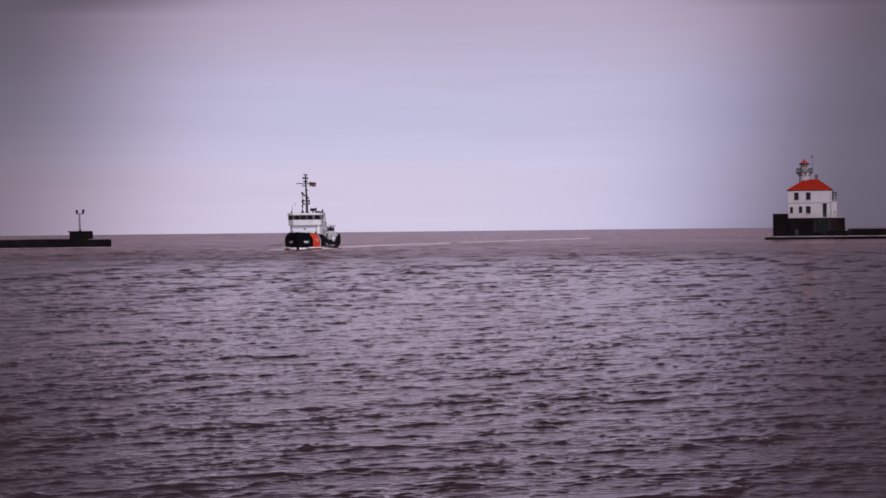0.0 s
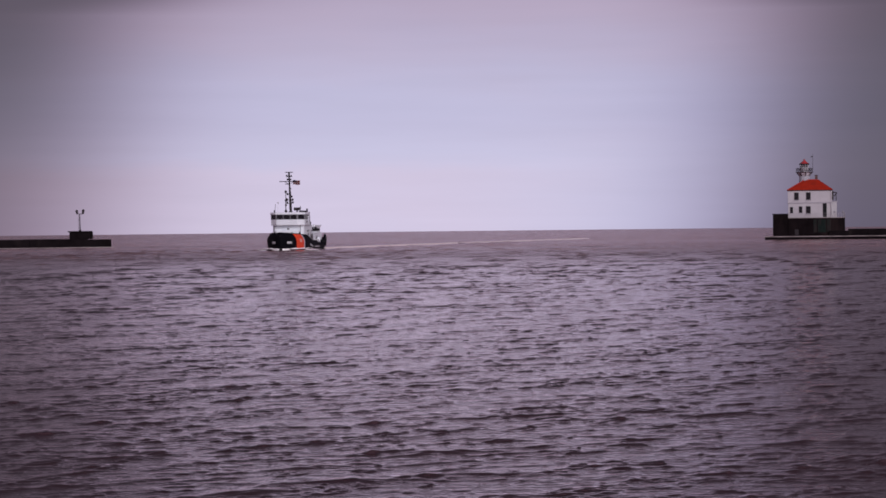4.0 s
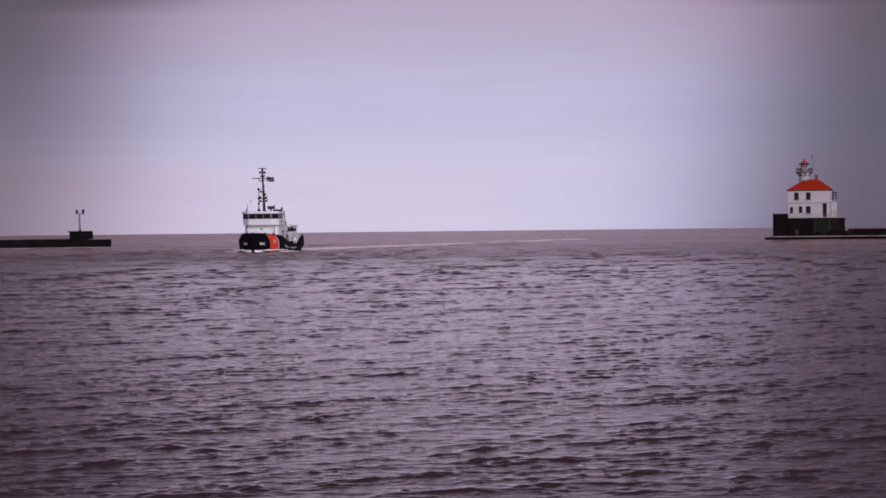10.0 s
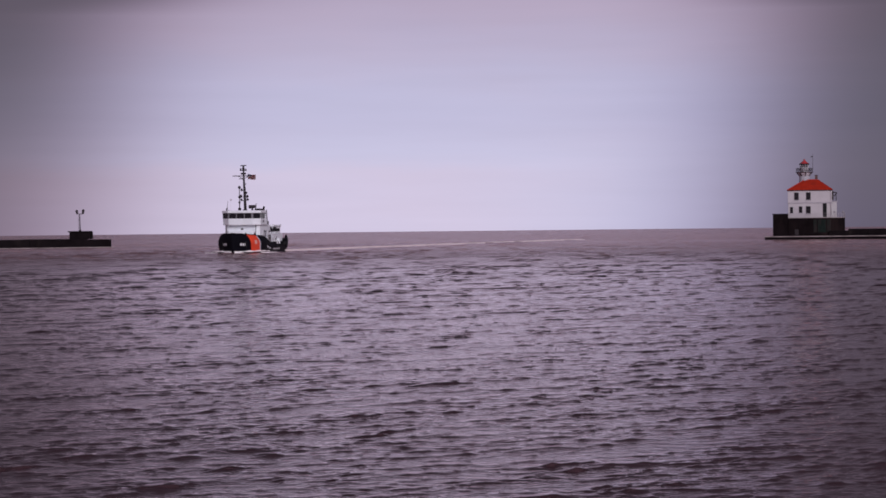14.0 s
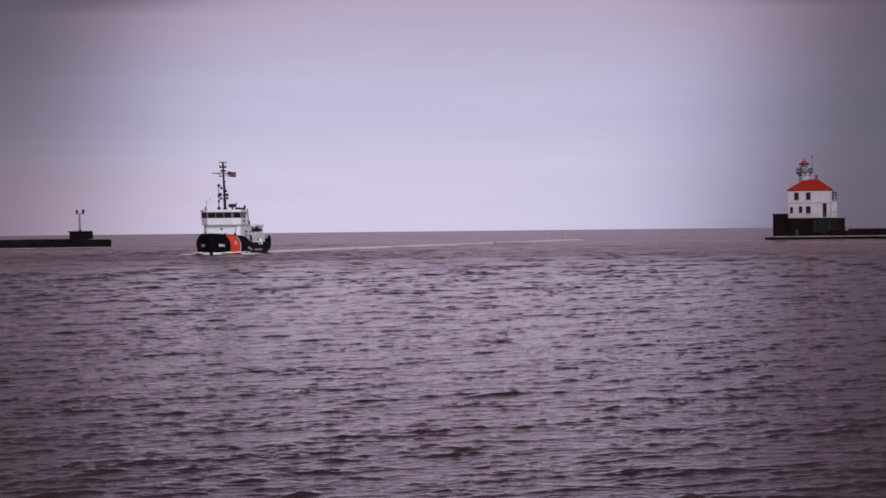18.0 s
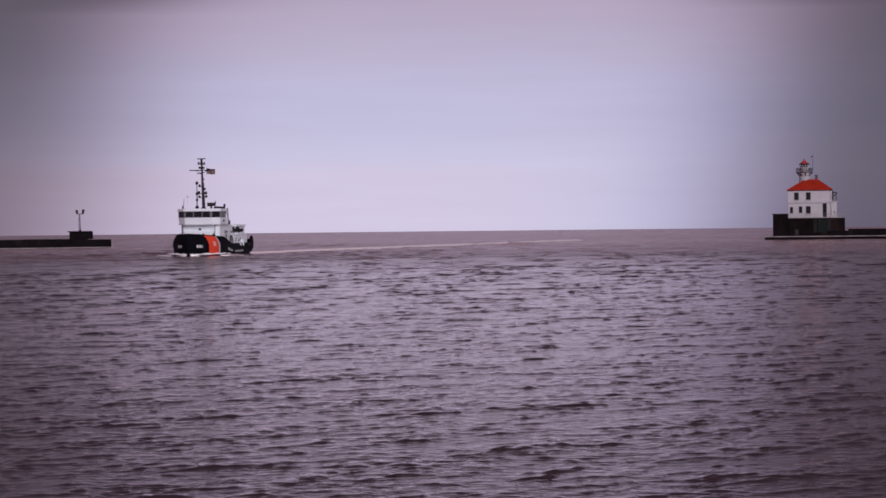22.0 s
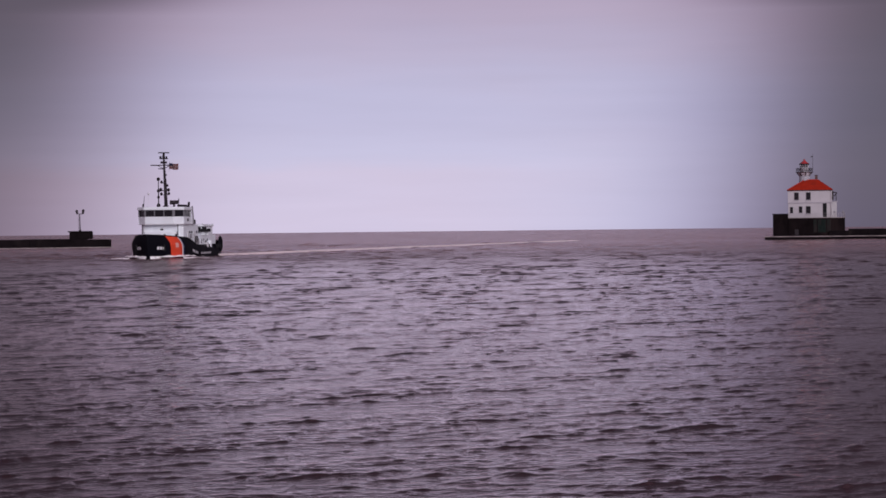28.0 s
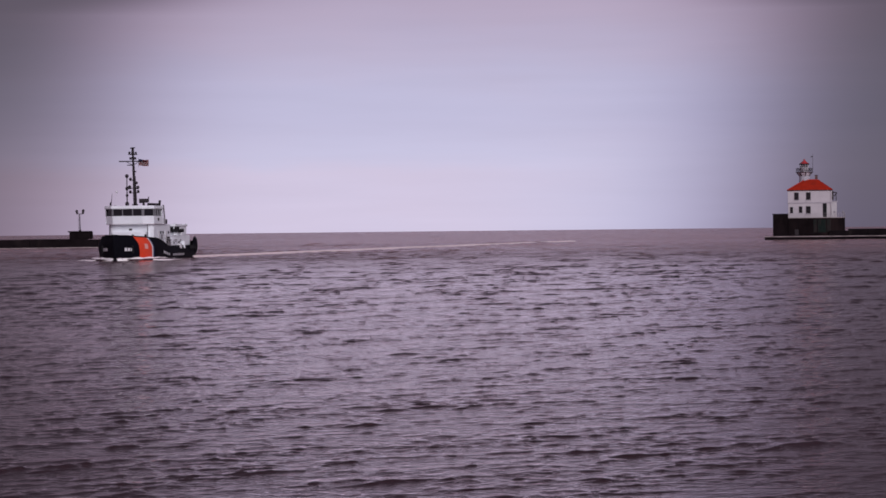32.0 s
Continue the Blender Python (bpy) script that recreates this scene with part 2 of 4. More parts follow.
        l.new(col, mx.inputs[6])
        mx.inputs[7].default_value = (*foam_color, 1)
        col = mx.outputs[2]
        rr = n.new("ShaderNodeMapRange")
        rr.inputs[3].default_value, rr.inputs[4].default_value = rough, 0.9
        l.new(fr.outputs[0], rr.inputs[0])
        l.new(rr.outputs[0], p.inputs["Roughness"])
    elif open_rough:
        # fine wind ripple roughens the open lake past the harbour mouth
        sx = n.new("ShaderNodeSeparateXYZ")
        l.new(tc.outputs["Object"], sx.inputs[0])
        rr = n.new("ShaderNodeMapRange")
        rr.interpolation_type = "SMOOTHSTEP"
        rr.inputs[1].default_value, rr.inputs[2].default_value = 130.0, 340.0
        rr.inputs[3].default_value, rr.inputs[4].default_value = rough, open_rough
        l.new(sx.outputs[1], rr.inputs[0])
        l.new(rr.outputs[0], p.inputs["Roughness"])
        # and its body colour grows paler outward: the far water's brightness painted in
        far_lift = n.new("ShaderNodeMapRange")
        far_lift.interpolation_type = "SMOOTHSTEP"
        far_lift.inputs[1].default_value, far_lift.inputs[2].default_value = 150.0, 680.0
        far_lift.inputs[3].default_value, far_lift.inputs[4].default_value = 0.0, 1.0
        l.new(sx.outputs[1], far_lift.inputs[0])
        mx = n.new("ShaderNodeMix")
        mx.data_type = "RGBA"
        l.new(far_lift.outputs[0], mx.inputs[0])
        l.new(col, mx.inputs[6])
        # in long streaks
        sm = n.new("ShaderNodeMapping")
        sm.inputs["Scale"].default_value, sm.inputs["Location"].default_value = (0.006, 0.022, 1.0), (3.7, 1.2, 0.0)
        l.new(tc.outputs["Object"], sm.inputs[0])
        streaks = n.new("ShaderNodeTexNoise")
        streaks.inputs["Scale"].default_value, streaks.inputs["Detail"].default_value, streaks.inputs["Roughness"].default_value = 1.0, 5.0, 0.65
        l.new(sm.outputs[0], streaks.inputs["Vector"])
        far_tone = n.new("ShaderNodeValToRGB")
        far_tone.color_ramp.elements[0].position, far_tone.color_ramp.elements[0].color = 0.34, (*[c * 0.62 for c in FAR_LIT_SILT], 1)
        far_tone.color_ramp.elements[1].position, far_tone.color_ramp.elements[1].color = 0.66, (*[c * 1.34 for c in FAR_LIT_SILT], 1)
        l.new(streaks.outputs[0], far_tone.inputs[0])
        l.new(far_tone.outputs[0], mx.inputs[7])
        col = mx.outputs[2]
    else:
        p.inputs["Roughness"].default_value = rough
    # brown body of the water under a reflecting skin, a pink cast painted into it
    body, skin, edge, mixed = n.new("ShaderNodeBsdfDiffuse"), n.new("ShaderNodeBsdfGlossy"), n.new("ShaderNodeFresnel"), n.new("ShaderNodeMixShader")
    skin.inputs["Color"].default_value = (1.0, 0.908, 0.908, 1)
    edge.inputs["IOR"].default_value = 1.333
    l.new(col, body.inputs["Color"])
    if p.inputs["Roughness"].links:
        l.new(p.inputs["Roughness"].links[0].from_socket, skin.inputs["Roughness"])
    else:
        skin.inputs["Roughness"].default_value = rough
    for socket in (body.inputs["Normal"], skin.inputs["Normal"], edge.inputs["Normal"]):
        l.new(b.outputs[0], socket)
    for i, source in enumerate((edge, body, skin)):
        l.new(source.outputs[0], mixed.inputs[i])
    l.new(mixed.outputs[0], n["Material Output"].inputs["Surface"])
    n.remove(p)
    return m


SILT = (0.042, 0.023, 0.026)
# far body colour, raised to put the distant water's brightness into the paint
FAR_LIT_SILT = (0.51, 0.333, 0.332)
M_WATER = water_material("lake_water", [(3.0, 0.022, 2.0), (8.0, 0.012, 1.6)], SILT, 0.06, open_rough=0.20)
M_WAKE = water_material("smoothed_wake_water", [(0.5, 0.03, 1.0)], SILT, 0.12, foam=0.33, foam_color=(0.90, 0.84, 0.86))
M_FOAM = water_material("bow_wave_foam", [(2.0, 0.12, 1.0)], SILT, 0.15, foam=0.30, foam_color=(0.95, 0.94, 0.95))


# ---- mesh helpers ----
def box(bm, x0, x1, y0, y1, z0, z1, bevel=0.0):
    r = bmesh.ops.create_cube(bm, size=1.0, matrix=Matrix.Translation(((x0 + x1) / 2, (y0 + y1) / 2, (z0 + z1) / 2)) @ Matrix.Diagonal((x1 - x0, y1 - y0, z1 - z0, 1)))
    if bevel:
        edges = {e for v in r["verts"] for e in v.link_edges}
        bmesh.ops.bevel(bm, geom=list(edges), offset=bevel, segments=2, affect="EDGES", profile=0.5)
    return bm


def rod(bm, a, b, r0, r1=None, n=10):
    a, b = Vector(a), Vector(b)
    d = b - a
    m = Matrix.Translation((a + b) / 2) @ d.to_track_quat("Z", "Y").to_matrix().to_4x4()
    bmesh.ops.create_cone(bm, cap_ends=True, segments=n, radius1=r0, radius2=r0 if r1 is None else r1, depth=d.length, matrix=m)
    return bm


def ball(bm, c, r, sx=1.0, sy=1.0, sz=1.0):
    bmesh.ops.create_uvsphere(bm, u_segments=12, v_segments=8, radius=r, matrix=Matrix.Translation(c) @ Matrix.Diagonal((sx, sy, sz, 1)))
    return bm


def prism(bm, outline, z0, z1, bevel=0.0):
    """A closed body over an outline of (x, y)."""
    lo, hi = [bm.verts.new((x, y, z0)) for x, y in outline], [bm.verts.new((x, y, z1)) for x, y in outline]
    n = len(outline)
    fs = [bm.faces.new(lo[::-1]), bm.faces.new(hi)]
    fs += [bm.faces.new((lo[i], lo[(i + 1) % n], hi[(i + 1) % n], hi[i])) for i in range(n)]
    bmesh.ops.recalc_face_normals(bm, faces=fs)
    if bevel:
        bmesh.ops.bevel(bm, geom=list({e for f in fs for e in f.edges}), offset=bevel, segments=2, affect="EDGES", profile=0.5)
    return bm


def BM():
    return bmesh.new()


def mesh_of(name, bm, material, smooth=False):
    me = bpy.data.meshes.new(name)
    bm.to_mesh(me)
    bm.free()
    me.materials.append(material)
    if smooth:
        me.polygons.foreach_set("use_smooth", [True] * len(me.polygons))
    return me


def part(name, bm, material, parent, label="", smooth=False):
    ob = new(name, mesh_of(name, bm, material, smooth))
    ob.parent = parent
    return tagged(ob, label)


def empty(name, m):
    ob = new(name)
    ob.empty_display_size = 0.5
    ob.matrix_basis = m
    return ob


# ---- the lake: one sheet to the horizon, with real waves ----
CHOP, PEAK, LEAN = 1.5, 0.34, 1.6
BACK, HALF, COLS = 25.0, 15.0, 500
WIND = radians(-56)
# bands of waves: shortest wave, longest wave, number, height at 38 m, 75 m, 150 m, and past 450 m
BANDS = ((0.28, 0.75, 50, 0.0076, 0.0058, 0.0047, 0.007), (0.75, 1.6, 40, 0.0120, 0.0074, 0.0078, 0.013),
         (1.6, 4.0, 34, 0.0124, 0.0082, 0.0132, 0.028), (4.0, 14.0, 22, 0.0110, 0.0072, 0.0130, 0.042), (14.0, 60.0, 18, 0.0, 0.0, 0.0, 0.03))


def wave_sheet(d, ang, seed, height):
    """Points of a wind-driven chop over rings d metres out and the bearings ang."""
    rng = np.random.default_rng(seed)
    D, A = np.meshgrid(d, ang, indexing="ij")
    x, y = (D + BACK) * np.sin(A), (D + BACK) * np.cos(A) - BACK
    px, py, z, power = x.copy(), y.copy(), np.zeros_like(x), np.zeros_like(x)
    gap = np.maximum(np.gradient(d)[:, None] * np.ones_like(A), (D + BACK) * radians(2 * HALF / COLS))
    for lo, hi, n, h0, h1, h2, h3 in BANDS:
        rms = height * np.interp(D, (38, 75, 150, 470, 3500), (h0, h1, h2, h3, h3 * (1 if lo < 14 else 10)))
        for lam in np.exp(rng.uniform(np.log(lo), np.log(hi), n)):
            k = 2 * math.pi / lam
            head = WIND + rng.normal(0, radians(42 if lo < 1.0 else 33))
            a = rms * math.sqrt(2 / n) * np.clip(lam / gap / 1.5 - 0.4, 0, 1)
            kx, ky = math.cos(head), math.sin(head)
            ph = k * (kx * x + ky * y) + rng.uniform(0, 6.283)
            z += a * np.cos(ph)
            q = CHOP * a * np.sin(ph)
            px -= kx * q
            py -= ky * q
            power += a * a / 2
    # gusts: patches of rougher and calmer water
    z *= 0.85 + 0.25 * np.sin(x * 0.021 + seed + 1.3 * np.sin(y * 0.013)) * np.sin(y * 0.017 + 0.7)
    # peaked crests that lean before the wind, flat troughs
    sig = np.sqrt(power) + 1e-4
    zn = np.clip(z / sig, -2.6, 3.0)
    z = sig * (0.72 * zn + PEAK * (zn * zn - 1))
    px += LEAN * math.cos(WIND) * z
    py += LEAN * math.sin(WIND) * z
    wide = np.abs((A + math.pi) % (2 * math.pi) - math.pi) > radians(HALF + 0.1)
    z[wide], px[wide], py[wide] = 0.0, x[wide], y[wide]
    return D, A, np.stack((px, py, z), -1)


def quad_mesh(name, co, quads):
    me = bpy.data.meshes.new(name)
    me.vertices.add(len(co))
    me.vertices.foreach_set("co", co.astype(np.float32).ravel())
    me.loops.add(quads.size)
    me.loops.foreach_set("vertex_index", quads.ravel().astype(np.int32))
    me.polygons.add(len(quads))
    me.polygons.foreach_set("loop_start", np.arange(0, quads.size, 4, dtype=np.int32))
    me.polygons.foreach_set("use_smooth", np.ones(len(quads), dtype=bool))
    me.update(calc_edges=True)
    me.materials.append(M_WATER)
    return me


def rings(d, far):
    out = list(d)
    while out[-1] < far:
        e = out[-1]
        out.append(e + (max(0.07, e * float(np.interp(e, (150, 450, 800, 1200), (0.0022, 0.0036, 0.006, 0.011)))) if e < 5600 else 0.05 * e))
    return np.array(out)


def build_water():
    fine, rest = np.linspace(-HALF, HALF, COLS), np.linspace(HALF, 360 - HALF, 62)[1:-1]
    D, A, co = wave_sheet(rings((1.5, 8.0, 15.0, 22.0, 27.0), 7500), np.radians(np.concatenate((fine, rest))), 4, 1.0)
    nr, nc = D.shape
    i, j = np.meshgrid(np.arange(nr - 1), np.arange(nc), indexing="ij")
    j2 = (j + 1) % nc
    quads = np.stack((i * nc + j, i * nc + j2, (i + 1) * nc + j2, (i + 1) * nc + j), -1).reshape(-1, 4)
    # close the middle: a narrow quad from the hub to each pair of steps round the first ring
    co = np.concatenate((co.reshape(-1, 3), ((0.0, -BACK, 0.0),)))
    jj = np.arange(0, nc, 2)
    hub = np.stack((np.full(len(jj), nr * nc), jj, (jj + 1) % nc, (jj + 2) % nc), -1)[:, ::-1]
    me = quad_mesh("water", co, np.concatenate((quads, hub)))
    return tagged(new("water", me), "brown silty lake water with short wind chop", "water", kind="structure")


def build_cross_chop():
    """A second train of waves over the near water, running at a speed of its own, so that crests rise and sink as the two meet."""
    D, A, co = wave_sheet(rings((24.0, 26.0, 27.0), 315), np.radians(np.linspace(-HALF, HALF, COLS)), 11, 1.0)
    # it sinks below the lake along its rim
    rim = np.clip((D - 150) / 150, 0, 1) + np.clip((27.0 - D) / 3.0, 0, 1) + np.clip((np.abs(np.degrees(A)) - HALF + 0.6) / 0.6, 0, 1)
    co[..., 2] -= 0.25 * np.clip(rim, 0, 1)
    nr, nc = D.shape
    i, j = np.meshgrid(np.arange(nr - 1), np.arange(nc - 1), indexing="ij")
    quads = np.stack((i * nc + j, i * nc + j + 1, (i + 1) * nc + j + 1, (i + 1) * nc + j), -1).reshape(-1, 4)
    me = quad_mesh("water", co.reshape(-1, 3), quads)
    return tagged(new("water", me), "short steep chop running across the brown lake", "water", kind="structure")


water = build_water()
cross_chop = build_cross_chop()


# ---- breakwater with the harbour light ----
BX, BY = -100.6, 620.0
WEST = pose(BX, BY, 0, 0, 0, 25)


def build_west_breakwater():
    root = tagged(empty("breakwater", WEST), "low dark concrete breakwater with a rounded end", "breakwater", kind="structure")
    # a run of cast blocks with joints between them
    edge = 0.0
    rng = random.Random(3)
    first = True
    while edge > -130:
        w = 9.0 if not first else 7.5
        bm = BM()
        if first:
            prism(bm, [(edge - w, 0.3), (edge - 0.9, 0.3), (edge - 0.2, 0.9), (edge, 2.0), (edge, 6.5), (edge - 0.6, 7.5), (edge - w, 7.5)], -2.0, 2.45, 0.12)
        else:
            box(bm, edge - w, edge - 0.06, 0.0 + rng.uniform(0, 0.06), 8.0, -2.0, 2.68 + rng.uniform(-0.05, 0.05), 0.10)
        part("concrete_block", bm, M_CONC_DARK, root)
        edge -= w
        first = False
    # the footing's pale colour stands in for the bright line on the water
    part("pale_waterline", box(BM(), -130, 0.5, -0.5, 8.5, -2.5, 0.16, 0.06), M_CONC_PALE, root, "pale strip painted in for the bright line on the water")
    # the light's block house and its lamp post
    house = tagged(empty("harbour_light", WEST @ pose(-9.0, 3.5, 2.62) @ pose(0, 0, 0, 0, 0, -25)), "dark concrete light block with a twin-lamp post", "harbour light")
    part("base_block", box(BM(), -3.0, 3.3, -2.6, 2.6, -0.02, 2.1, 0.15), M_CONC_DARK, house)
    part("cap_slab", box(BM(), -3.45, 3.15, -2.9, 2.9, 2.1, 2.45, 0.1), M_CONC_DARK, house)
    part("hatch", box(BM(), -0.6, 0.5, -2.68, -2.58, 0.2, 1.7, 0.03), M_CONC_DARK, house, "dark steel hatch")
    part("post", rod(BM(), (-0.15, 0, 2.4), (-0.25, 0, 7.7), 0.16, 0.11, 12), M_IRON, house, "thin dark steel post")
    part("post_foot", rod(BM(), (-0.15, 0, 2.4), (-0.15, 0, 2.85), 0.4, 0.3, 12), M_IRON, house)
    part("crossbar", box(BM(), -1.2, 0.9, -0.12, 0.12, 7.55, 7.75, 0.03), M_IRON, house)
    for dx, h in ((-1.0, 0.95), (0.75, 1.15)):
        part("lamp", rod(rod(BM(), (dx, 0, 7.7), (dx * 1.15, 0, 7.7 + h), 0.3, 0.42, 12), (dx * 1.15, 0, 7.7 + h), (dx * 1.15, 0, 7.95 + h), 0.42, 0.1, 12), M_IRON, house, "dark drum lamp")
    part("ladder_hoop", rod(rod(BM(), (-0.45, -0.15, 2.6), (-0.45, -0.15, 7.4), 0.03), (-0.65, -0.15, 2.6), (-0.65, -0.15, 7.4), 0.03), M_IRON, house)


build_west_breakwater()

# ---- the lighthouse on its crib, on the other breakwater ----
LX, LY, LTURN = 115.2, 640.0, -10.2


def lighthouse_pose(x=0.0, y=0.0, z=0.0):
    return pose(LX, LY, 0, 0, 0, LTURN) @ pose(x, y, z)


def build_east_breakwater():
    root = tagged(empty("breakwater", lighthouse_pose()), "dark concrete breakwater and lighthouse crib with a pale ledge", "breakwater", kind="structure")
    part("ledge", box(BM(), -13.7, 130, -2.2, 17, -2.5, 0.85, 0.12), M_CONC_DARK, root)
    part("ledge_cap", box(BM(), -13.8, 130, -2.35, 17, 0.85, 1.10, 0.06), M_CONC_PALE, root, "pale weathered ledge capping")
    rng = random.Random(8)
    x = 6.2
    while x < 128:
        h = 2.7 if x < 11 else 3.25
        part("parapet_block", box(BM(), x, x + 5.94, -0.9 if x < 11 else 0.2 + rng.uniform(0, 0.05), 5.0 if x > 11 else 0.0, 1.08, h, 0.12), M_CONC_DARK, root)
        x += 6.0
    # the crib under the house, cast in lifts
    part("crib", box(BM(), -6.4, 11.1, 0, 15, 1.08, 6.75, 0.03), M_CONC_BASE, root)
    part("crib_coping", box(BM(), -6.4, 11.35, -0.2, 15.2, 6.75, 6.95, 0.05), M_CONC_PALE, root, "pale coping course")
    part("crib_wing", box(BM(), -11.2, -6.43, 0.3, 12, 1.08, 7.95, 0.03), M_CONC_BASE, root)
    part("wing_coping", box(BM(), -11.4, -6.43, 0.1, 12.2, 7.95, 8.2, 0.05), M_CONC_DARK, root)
    part("algae_panel", box(BM(), 1.4, 6.8, -0.05, 0.4, 2.2, 6.3, 0.03), M_ALGAE, root, "greenish stained concrete panel")
    part("steel_door", box(BM(), -4.4, -3.2, -0.07, 0.3, 1.1, 3.2, 0.03), M_IRON, root)
    for xx in np.arange(-5.8, 11.0, 2.8):
        part("pilaster", box(BM(), xx - 0.14, xx + 0.14, -0.1, 0.2, 1.09, 6.74, 0.03), M_CONC_BASE, root)


build_east_breakwater()


def window(parent, x, y, z0, z1, w):
    """A sash window in a wall that faces the lake channel: frame, sill, panes."""
    f = BM()
    box(f, x - w / 2 - 0.08, x - w / 2 + 0.05, y - 0.08, y + 0.1, z0, z1)
    box(f, x + w / 2 - 0.05, x + w / 2 + 0.08, y - 0.08, y + 0.1, z0, z1)
    box(f, x - w / 2, x + w / 2, y - 0.08, y + 0.1, z1 - 0.1, z1 + 0.05)
    box(f, x - w / 2, x + w / 2, y - 0.06, y + 0.1, (z0 + z1) / 2 - 0.05, (z0 + z1) / 2 + 0.05)
    fr = part("window", f, M_FRAME, parent)
    for a, b in ((z0, (z0 + z1) / 2 - 0.05), ((z0 + z1) / 2 + 0.05, z1 - 0.1)):
        part("pane", box(BM(), x - w / 2 + 0.05, x + w / 2 - 0.05, y - 0.03, y + 0.08, a, b), M_DARKGLASS, fr, "dark glass pane")
    part("sill", box(BM(), x - w / 2 - 0.2, x + w / 2 + 0.2, y - 0.22, y + 0.1, z0 - 0.16, z0, 0.03), M_TRIM, fr)


def build_lighthouse():
    lh = tagged(empty("lighthouse", lighthouse_pose(0, 1.5, 6.95)), "white two-storey lighthouse house with red hipped roof on a crib", "lighthouse")
    H = 8.5
    part("lower_wall", box(BM(), -6.4, 7.1, 0, 10.5, 0, 4.45, 0.05), M_STUCCO, lh, "white stuccoed wall")
    part("upper_wall", box(BM(), -6.5, 7.2, -0.1, 10.6, 4.75, H, 0.05), M_STUCCO, lh, "white stuccoed wall")
    part("string_course", box(BM(), -6.62, 7.32, -0.24, 10.7, 4.45, 4.75, 0.04), M_TRIM, lh, "grey string course between the storeys")
    part("plinth", box(BM(), -6.5, 7.2, -0.12, 10.6, 0, 0.5, 0.04), M_STUCCO, lh)
    part("annex", box(BM(), 7.1, 8.7, 2.5, 9.0, 0, 4.9, 0.05), M_STUCCO, lh, "low white annex")
    part("annex_roof", box(BM(), 7.1, 8.9, 2.3, 9.2, 4.9, 5.1, 0.04), M_TRIM, lh)
    # tall dark doorway
    door = part("door", box(BM(), 4.35, 5.55, -0.16, 0.1, 0.1, 4.4, 0.02), M_RUBBER, lh, "tall dark doorway with louvres")
    for i in range(8):
        part("louvre", box(BM(), 4.5, 5.4, -0.22, -0.12, 0.4 + i * 0.48, 0.62 + i * 0.48, 0.02), M_RUBBER, door)
    for x, z0, z1, w in ((-3.8, 5.55, 7.85, 1.25), (-0.1, 5.55, 7.85, 1.25)):
        window(lh, x, -0.14, z0, z1, w)
    for x, z0, z1, w in ((-5.35, 1.4, 3.3, 0.75), (-2.55, 1.45, 3.45, 0.95), (-0.15, 1.2, 3.5, 1.3)):
        window(lh, x, -0.04, z0, z1, w)
    # plaque beside the windows
    part("plaque", box(BM(), -4.6, -3.3, -0.07, 0.05, 2.5, 2.75, 0.02), M_TRIM, lh)
    # hipped roof with an overhang and a fascia
    b = BM()
    o = 0.15
    lo = [b.verts.new(v) for v in ((-6.6 - o, -0.2 - o, H), (7.3 + o, -0.2 - o, H), (7.3 + o, 10.7 + o, H), (-6.6 - o, 10.7 + o, H))]
    up = [b.verts.new((v.co.x, v.co.y, H + 0.18)) for v in lo]
    r0, r1 = b.verts.new((-1.3, 5.25, 12.0)), b.verts.new((2.9, 5.25, 12.0))
    b.faces.new(lo[::-1])
    for i in range(4):
        b.faces.new((lo[i], lo[(i + 1) % 4], up[(i + 1) % 4], up[i]))
    b.faces.new((up[0], up[1], r1, r0))
    b.faces.new((up[1], up[2], r1))
    b.faces.new((up[2], up[3], r0, r1))
    b.faces.new((up[3], up[0], r0))
    roof = part("roof", b, M_ROOF, lh, "bright red hipped roof")
    part("ridge_cap", rod(BM(), (-1.3, 5.25, 12.02), (2.9, 5.25, 12.02), 0.12), M_RED, roof)
    for p, q in (((-6.75, -0.35, 8.7), (-1.3, 5.25, 12.02)), ((7.45, -0.35, 8.7), (2.9, 5.25, 12.02))):
        part("hip_cap", rod(BM(), p, q, 0.1), M_RED, roof)
    # iron-dark gutter paints in the shadow line below the eaves
    part("gutter_shade", rod(BM(), (-6.75, -0.4, 8.52), (7.45, -0.4, 8.52), 0.11), M_IRON, roof, "eaves gutter darkened to paint the shadow line under the roof")
    ch = part("chimney", box(BM(), 2.0, 2.85, 5.8, 6.8, 10.8, 13.3, 0.04), M_BRICK, lh, "dark brick chimney")
    part("chimney_cap", box(BM(), 1.9, 2.95, 5.7, 6.9, 13.3, 13.5, 0.03), M_FRAME, ch)
    # bracket and hoist on the end wall
    br = BM()
    rod(br, (7.2, 1.0, 8.1), (8.8, 1.0, 7.6), 0.14)
    rod(br, (7.2, 1.0, 6.0), (8.7, 1.0, 7.6), 0.13)
    rod(br, (8.5, 1.0, 7.7), (8.5, 1.0, 5.2), 0.12)
    box(br, 7.2, 7.7, 0.7, 1.3, 5.4, 7.9, 0.05)
    part("hoist", br, M_IRON, lh, "dark iron hoist bracket")
    part("downpipe", rod(BM(), (6.9, -0.22, 8.5), (6.9, -0.22, 0.2), 0.07), M_TRIM, lh)
    # round tower
    tw = part("tower", rod(BM(), (-1.3, 6.5, 8.0), (-1.3, 6.5, 13.6), 1.75, 1.6, 28), M_TOWER, lh, "round white light tower", True)
    corb = BM()
    rod(corb, (-1.3, 6.5, 13.2), (-1.3, 6.5, 14.3), 1.62, 2.35, 28)
    part("gallery_corbel", corb, M_TOWER, tw)
    part("gallery_deck", rod(BM(), (-1.3, 6.5, 14.3), (-1.3, 6.5, 14.55), 2.7, 2.7, 28), M_IRON, tw, "dark gallery deck")
